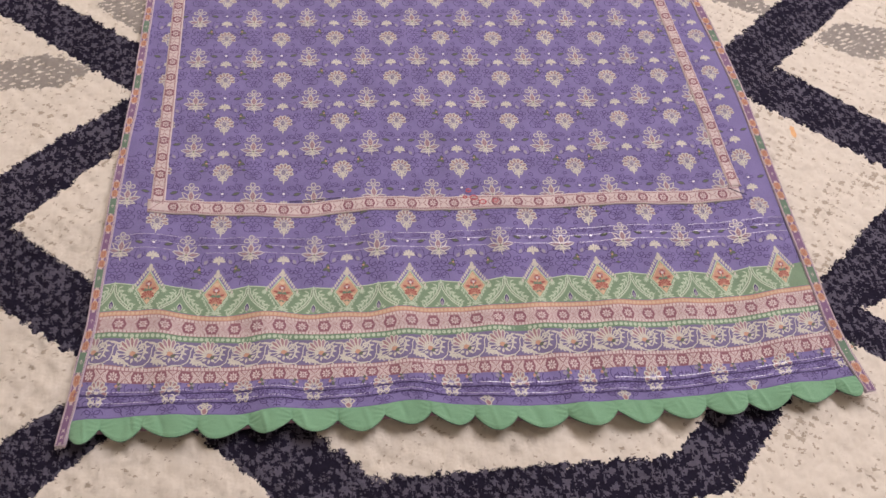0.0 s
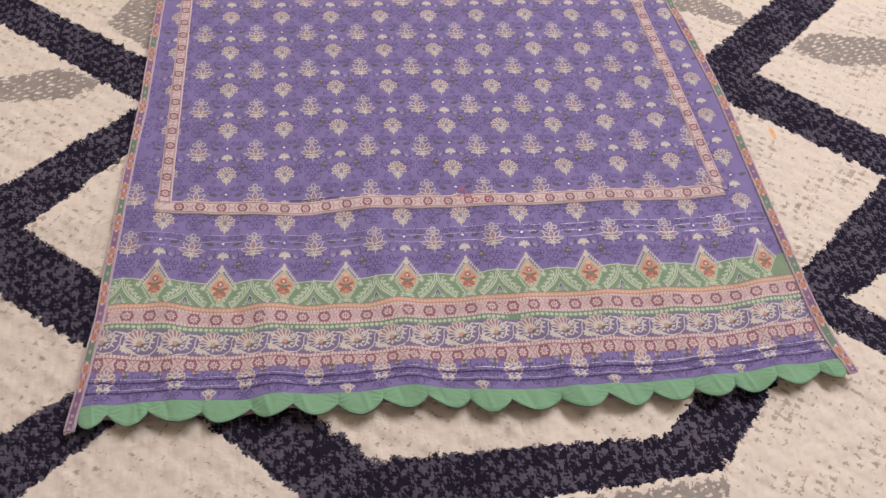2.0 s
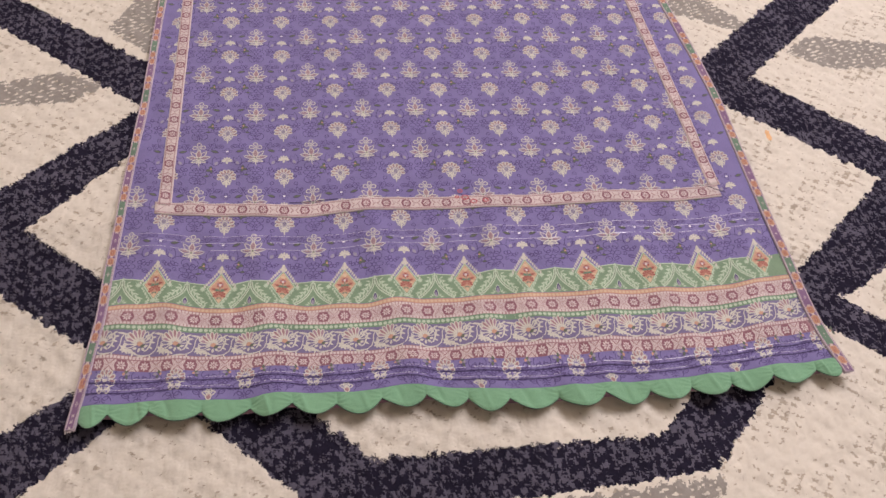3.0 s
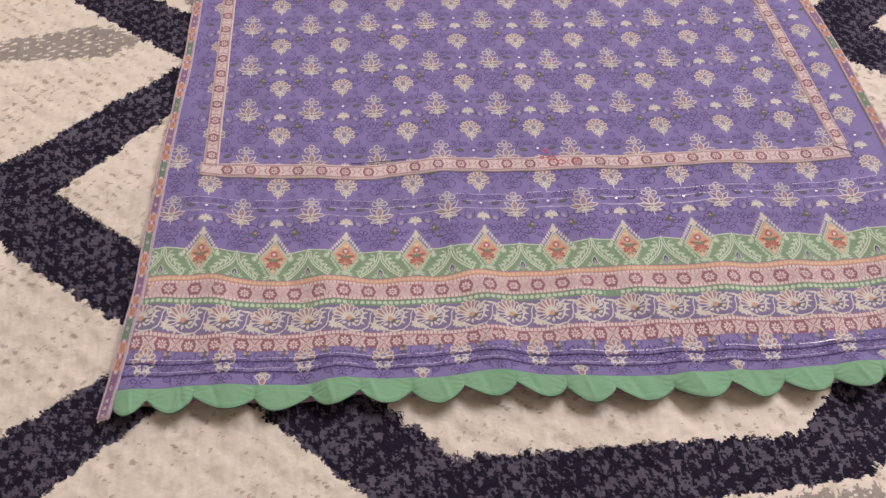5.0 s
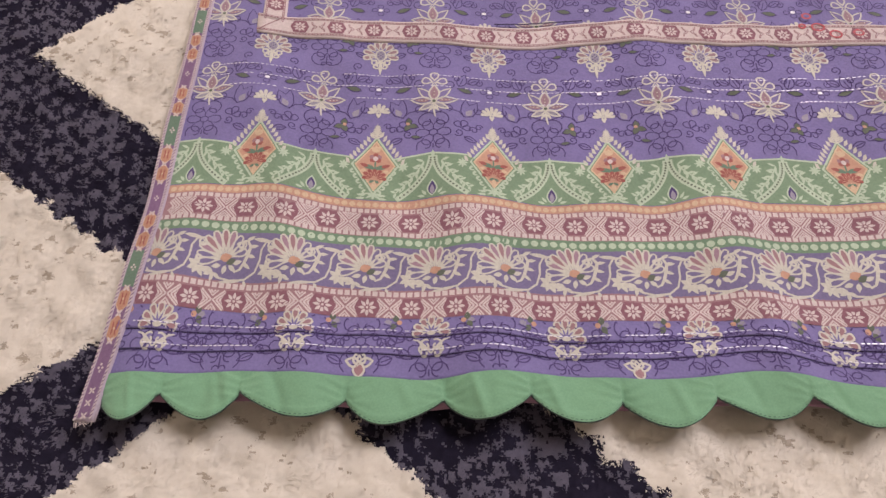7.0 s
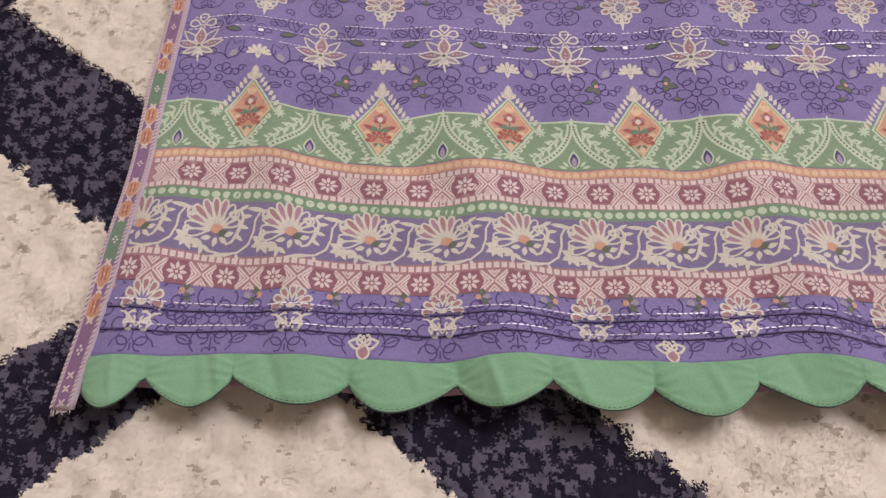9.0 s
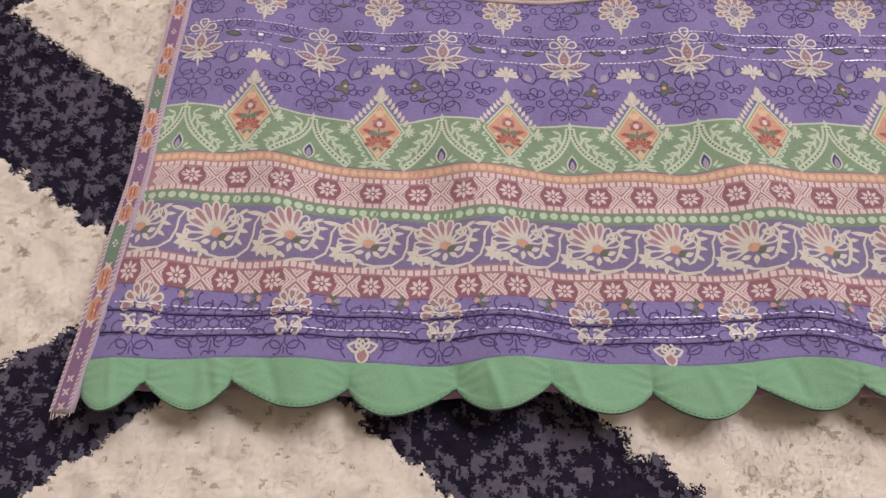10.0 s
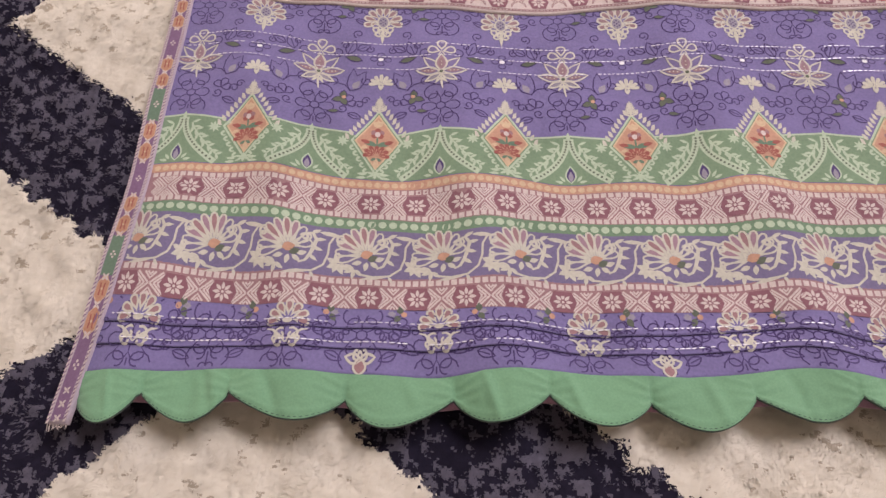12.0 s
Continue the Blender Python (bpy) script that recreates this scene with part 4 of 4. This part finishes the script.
# silver running stitches
def stitches(v, gaps, seed, chance=0.85, wave=0.0, phase=0.0):
    rng = random.Random(seed)
    ink = Ink()
    u = -42.0
    while u < 590:
        n = rng.uniform(1.1, 2.2)
        vv = v + wave * math.sin(u / 38 + phase)
        if inside_edges(u, vv, 11) and rng.random() < chance and not any(a < (u % 113) < b for a, b in gaps):
            ink.fill([(u, vv - 0.14), (u + n / 2, vv - 0.22), (u + n, vv - 0.12), (u + n, vv + 0.12), (u + n / 2, vv + 0.22), (u, vv + 0.14)], "silver", 5, 1)
        u += n + rng.uniform(0.4, 0.9)
    return tagged(ink.make("stitch_row", TUNIC, "silver running stitches", lift=0.4), kind="stuff")


stitches(48.0, ((30, 38),), 1, wave=0.5, chance=0.93)
stitches(40.6, ((93, 99),), 2, wave=0.5, phase=0.6, chance=0.93)
stitches(33.0, ((36, 44), (82, 88)), 3, wave=0.5, phase=1.1, chance=0.93)
stitches(-92.9, ((46, 52),), 4, chance=0.92)
stitches(-100.6, ((12, 26), (74, 80)), 5, chance=0.88)


# the braid that frames the field
def braid(line, first, length, label, turn=0.0):
    wide = 14.6 if turn == 0 else 12.2
    ob = strip("braid", line, wide, 1.25, "blush", label, thick=1.3)
    ink = Ink()
    k = len(line)
    for i, (u, v) in enumerate(line[:-1]):
        a, b = line[i], line[i + 1]
        s = math.hypot(b[0] - a[0], b[1] - a[1])
        nu, nv = -(b[1] - a[1]) / s, (b[0] - a[0]) / s
        for w in (-0.40, -0.33, 0.33, 0.40):
            ink.stroke([(a[0] + nu * w * wide, a[1] + nv * w * wide), (b[0] + nu * w * wide, b[1] + nv * w * wide)], 0.35, "rose", 1)
        for t in np.arange(0, s, 1.9):
            for w in (-0.365, 0.365):
                ink.disc(a[0] + (b[0] - a[0]) * t / s + nu * w * wide, a[1] + (b[1] - a[1]) * t / s + nv * w * wide, 0.42, colour="rose", layer=1, n=5)
    ink.make("braid_edging", ob, "rows of tiny dark dots", lift=1.3)
    u0, v0 = line[0]
    walked, want = 0.0, first
    for a, b in zip(line, line[1:]):
        s = math.hypot(b[0] - a[0], b[1] - a[1])
        while want <= walked + s and want < length:
            t = (want - walked) / s
            cu, cv = a[0] + (b[0] - a[0]) * t, a[1] + (b[1] - a[1]) * t
            wheel(cu, cv, ob, 0.80, 1.25, "maroon", turn)
            mid = Ink()
            for sx in (-1, 1):
                for d in (0.0, 1.5):
                    c, sn = math.cos(turn), math.sin(turn)
                    pts = [(10 + sx * (0.4 + d), 0.0), (10 + sx * (2.6 + d * 0.5), 1.6), (10 + sx * (3.4 + d * 0.2), 3.4)]
                    for sy in (-1, 1):
                        mid.stroke([(cu + c * p - sn * q * sy, cv + sn * p + c * q * sy) for p, q in pts], 0.4, "rose", 1)
            mid.make("cross_print", ob, lift=1.3)
            want += 20.0
        walked += s
    return ob


def plan_line(fn, v0, v1, step=5.0):
    return [(float(unshear(fn(v), v)), float(v)) for v in np.arange(v0, v1, step)]


bottom = [(u, 78.8 + 0.9 * math.sin(u / 29.0 + 0.4) * (0.6 + 0.4 * math.sin(u / 90))) for u in np.arange(-9.0, 556.0, 5.0)]
braid(plan_line(lambda v: -3.0 - (v - 110) * 0.030, 82, TOP_V - 2), 12.5, 325, "dusty pink woven braid with maroon wheels", radians(90))
braid(plan_line(lambda v: 546.5 - (v - 98) * 0.087, 86, TOP_V - 2), 12.5, 325, "dusty pink woven braid with maroon wheels", radians(90))
braid(bottom, 22.0, 548, "dusty pink woven braid with maroon wheels")
for line, wide, tone in (([(-8.5, 72.5), (-3, 78), (3, 84)], 0.45, "rose"), ([(556, 75), (549, 79), (540, 85)], 0.9, "dark"),
                         ([(118, 86.6), (135, 87.4), (150, 87.2), (166, 87.0)], 0.8, "dark")):
    ink = Ink()
    ink.stroke(line, wide, tone, 8)
    ink.make("mitre_fold", TUNIC, "dark folded corner line", lift=1.2)
ink = Ink()
for a, b, r in ((292, 83, 3.2), (300, 78, 3.0), (288, 91, 2.2), (312, 79, 2.4), (284, 84, 1.6)):
    ink.ring(a, b, r, r * 0.8, 1.0, "stain", 8)
ink.make("stain", TUNIC, "reddish smudge on the braid", lift=1.2)


# side trims: a narrow woven ribbon with coloured blocks and corded edges
def trim(edge, side, phase, v0):
    wide = 8.6 if side < 0 else 10.0
    line = [(float(edge(v)) - side * wide / 2, float(v)) for v in np.arange(v0, TOP_V - 1, 4.0)]
    ob = strip("side_trim", line, wide, 1.6, "rope", "narrow woven ribbon with orange, green and plum blocks", thick=3.2)
    blocks = [("orange", 20.3), ("plum", 17.4), ("orange", 20.3), ("leaf", 17.0)]
    v, i = phase, 0

    def mid(v):
        return float(edge(v)) - side * wide / 2

    while v < TOP_V:
        v += 75.0
    while v > v0 + 1:
        tone, n = blocks[i % 4]
        top, low = min(v, TOP_V - 3), max(v - n, v0 + 1)
        if top - low > 2:
            ink = Ink()
            half = wide / 2 - 1.7
            rows = max(2, int((top - low) / 3))
            pts, faces = [], []
            for r in range(rows + 1):
                vv = low + (top - low) * r / rows
                pts += [(mid(vv) - half, vv), (mid(vv), vv), (mid(vv) + half, vv)]
            for r in range(rows):
                faces += [(3 * r, 3 * r + 1, 3 * r + 4, 3 * r + 3), (3 * r + 1, 3 * r + 2, 3 * r + 5, 3 * r + 4)]
            ink._add(pts, faces, "plum" if tone == "orange" else tone, 1)
            cv = (top + low) / 2
            if tone == "orange":
                for d in (-5.2, 5.2):
                    c = cv + d
                    if low + 3 < c < top - 3:
                        for tall, fit, colour, layer in ((4.7, 0.98, "amber", 2), (4.3, 0.88, "ember", 3)):
                            ink.fill([(mid(c + b * tall) + a * half * fit, c + b * tall) for a, b in
                                      ((1, -0.55), (1, 0.55), (0.55, 0.8), (0.4, 1), (-0.4, 1), (-0.55, 0.8), (-1, 0.55), (-1, -0.55), (-0.55, -0.8), (-0.4, -1), (0.4, -1), (0.55, -0.8))], colour, layer, 2)
                        for sx in (-1, 1):
                            ink.stroke([(mid(c) + sx * 0.9, c - 2.2), (mid(c) + sx * 0.6, c), (mid(c) + sx * 0.9, c + 2.2)], 0.6, "red", 4)
                        ink.stroke([(mid(c) - 0.7, c), (mid(c) + 0.7, c)], 0.6, "red", 4)
                        ink.disc(mid(c), c, 0.5, colour="amber", layer=5, n=6)
                for c in (top - 0.6, cv, low + 0.6):
                    for q in range(4):
                        ink.petal(mid(c), c, q * math.pi / 2 + math.pi / 4, 1.9, 0.9, "blush", 4, 3)
            else:
                for c in (cv - 3.0, cv + 3.0) if n > 17.2 and tone == "leaf" else (cv,):
                    for a, b in ((0, 1.2), (0, -1.2), (0.8, 0), (-0.8, 0)):
                        ink.disc(mid(c) + a, c + b, 0.55, colour="blush", layer=2, n=5)
            ink.make("ribbon_block", ob, lift=1.7)
        v -= n
        i += 1
    for sx in (-1, 1):
        cord = Ink()
        v = v0 + 0.5
        while v < TOP_V - 2:
            c = mid(v) + sx * (wide / 2 - 0.85)
            cord.petal(c - 0.7, v - 0.6, radians(52), 2.2, 0.95, "blush", 2, 3)
            cord.petal(c - 0.7, v + 0.25, radians(52), 2.1, 0.7, "plum", 2, 3)
            v += 1.75
        tagged(cord.make("cord", ob, "twisted mauve and cream cord", lift=1.7), kind="stuff")
    fringe = Ink()
    rng = random.Random(5 if side < 0 else 6)
    for i in range(12):
        u = mid(v0) + wide * (i / 11 - 0.5) * 0.9
        fringe.stroke([(u, v0 + 0.5), (u + rng.uniform(-0.6, 0.6), v0 - 1.0), (u + rng.uniform(-1.2, 1.2), v0 - rng.uniform(1.4, 2.8))], 0.3, "blush", 2)
    tagged(fringe.make("frayed_end", ob, "frayed cut threads", lift=0.6), kind="stuff")
    return ob


trim(left_edge, -1, -5.5, -130.5)
trim(right_edge, 1, -25.0, -127.0)
# dark line painted for the shade in the gap beside the right ribbon
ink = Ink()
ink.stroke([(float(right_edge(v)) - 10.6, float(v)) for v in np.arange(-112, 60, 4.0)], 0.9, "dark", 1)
ink.make("shade_and_seam_line", TUNIC, "painted shade line beside the ribbon")

# loose white thread on the cloth
ink = Ink()
ink.stroke([(-12 + float(unshear(0, 172)), 171.0), (-9.6 + float(unshear(0, 172)), 172.6), (-8 + float(unshear(0, 172)), 174.4)], 0.8, "white", 4)
loose = ink.make("thread", None, "")
tagged(loose, "short loose white thread lying on the tunic", "thread")

# the scalloped green facing
VALLEYS = [-46, -21, 11, 52, 91, 125, 161, 198, 235, 270, 304, 347, 386, 427, 463, 499, 537, 580, 603]


def facing():
    step_n, rows = 40, 24
    rng = random.Random(8)
    us, vs, lob, ss = [], [], [], []
    for n, (a, b) in enumerate(zip(VALLEYS, VALLEYS[1:])):
        skew, deep = rng.uniform(-0.10, 0.10), rng.uniform(9.2, 11.2)
        for i in range(step_n):
            s = i / step_n
            bent = s + skew * math.sin(math.pi * s)
            us.append(a + (b - a) * s)
            vs.append(-120.8 - deep * max(0.0, math.sin(math.pi * bent)) ** 0.8)
            lob.append(n)
            ss.append(s)
    us, vs, ss, lob = np.array(us), np.array(vs), np.array(ss), np.array(lob)
    tilt = np.array([rng.uniform(-1, 1) for _ in VALLEYS])[lob]
    bulge = np.array([rng.uniform(0.4, 1.6) for _ in VALLEYS])[lob]
    w = len(us)
    t = np.linspace(0, 1, rows)[:, None]
    grid_u = np.repeat(us[None], rows, 0)
    grid_v = -111.5 + (vs[None] + 111.5) * t
    valley = np.exp(-((np.minimum(ss, 1 - ss) / 0.10) ** 2))[None]
    near = np.minimum(ss, 1 - ss)[None]
    span = np.diff(VALLEYS)[lob][None]
    off = near * span
    z = 0.75 + 0.2 * np.sin(np.pi * t) + t * (0.7 * bulge * np.sin(np.pi * ss) + tilt * (ss - 0.5) * 4.6)[None] - 1.3 * t * valley
    # gathers that spread sideways from every notch
    for k, (dv, slope, tall) in enumerate(((-1.6, 0.10, 0.75), (1.2, 0.26, 0.65), (4.2, 0.48, 0.5))):
        ridge = grid_v + 120.8 - dv - slope * off
        z = z + 0.7 * tall * (0.5 + 0.7 * bulge)[None] * np.exp(-((ridge / 0.85) ** 2)) * np.exp(-((off / (7.5 + 2 * k)) ** 2)) * np.clip(off / 1.5, 0, 1)
    # upright soft pleats under the seam
    z = z + 0.8 * np.sin(us / 3.7 + 2.2 * np.sin(us / 17))[None] * np.clip(np.sin(us / 13 + 1)[None] + 0.3, 0, 1) * np.sin(np.pi * np.clip(t * 1.1, 0, 1))
    crease = np.array([rng.uniform(0.25, 0.75) for _ in VALLEYS])[lob]
    z = z + (0.4 + 0.7 * bulge)[None] * np.exp(-(((ss[None] - crease[None] - 0.16 * (t - 0.5)) / 0.06) ** 2)) * np.sin(np.pi * (0.1 + 0.8 * t)) * np.sign(tilt)[None]
    z = z + 0.3 * np.sin(grid_u / 2.3 + grid_v / 1.9 + 2 * np.sin(grid_u / 7)) * t * (0.4 + 0.6 * valley)
    z = z + 0.3 * np.exp(-(((t - 0.86) / 0.05) ** 2))
    top = cloth(grid_u.ravel(), grid_v.ravel(), z.ravel())
    low = cloth(grid_u.ravel(), grid_v.ravel(), z.ravel() - 0.9)
    n = len(top)
    faces = []
    for r in range(rows - 1):
        for c in range(w - 1):
            i = r * w + c
            faces.append((i, i + w, i + w + 1, i + 1))
            faces.append((n + i + 1, n + i + w + 1, n + i + w, n + i))
    rim = [*range(w), *[r * w + w - 1 for r in range(1, rows)], *[(rows - 1) * w + c for c in range(w - 2, -1, -1)], *[r * w for r in range(rows - 2, 0, -1)]]
    k = len(rim)
    faces += [(2 * n + (i + 1) % k, 2 * n + k + (i + 1) % k, 2 * n + k + i, 2 * n + i) for i in range(k)]
    ob = mesh_object("hem_facing", np.concatenate([top, low, top[rim], low[rim]]), faces, [M["green"]], TUNIC, "green cotton scalloped hem facing")
    r = rows - 1
    edge = [top[r * w + c] for c in range(w)]
    pts, quads = [], []
    for c, p in enumerate(edge):
        pts += [p + [0, 0.0001, 0.00025], p + [0, -0.0002, 0.0002], p + [0, -0.0003, -0.0006]]
        if c:
            k = 3 * c
            quads += [(k - 3, k - 2, k + 1, k), (k - 2, k - 1, k + 2, k + 1)]
    mesh_object("edge_piping", pts, quads, [M["hemline"]], ob, "dark rolled edge of the scallops")
    # stitched line along the scallops
    pts, quads = [], []
    r = rows - 2
    for c in range(0, w - 1):
        if c % 2:
            continue
        a, b = top[r * w + c], top[r * w + c + 1]
        d = np.array([0.00005, 0.00012, 0.0])
        k = len(pts)
        pts += [a + d + [0, 0, 0.0002], a - d + [0, 0, 0.0002], b - d + [0, 0, 0.0002], b + d + [0, 0, 0.0002]]
        quads.append((k, k + 1, k + 2, k + 3))
    tagged(mesh_object("edge_stitching", pts, quads, [M["hemline"]], ob, "dark green edge stitches"), kind="stuff")


facing()
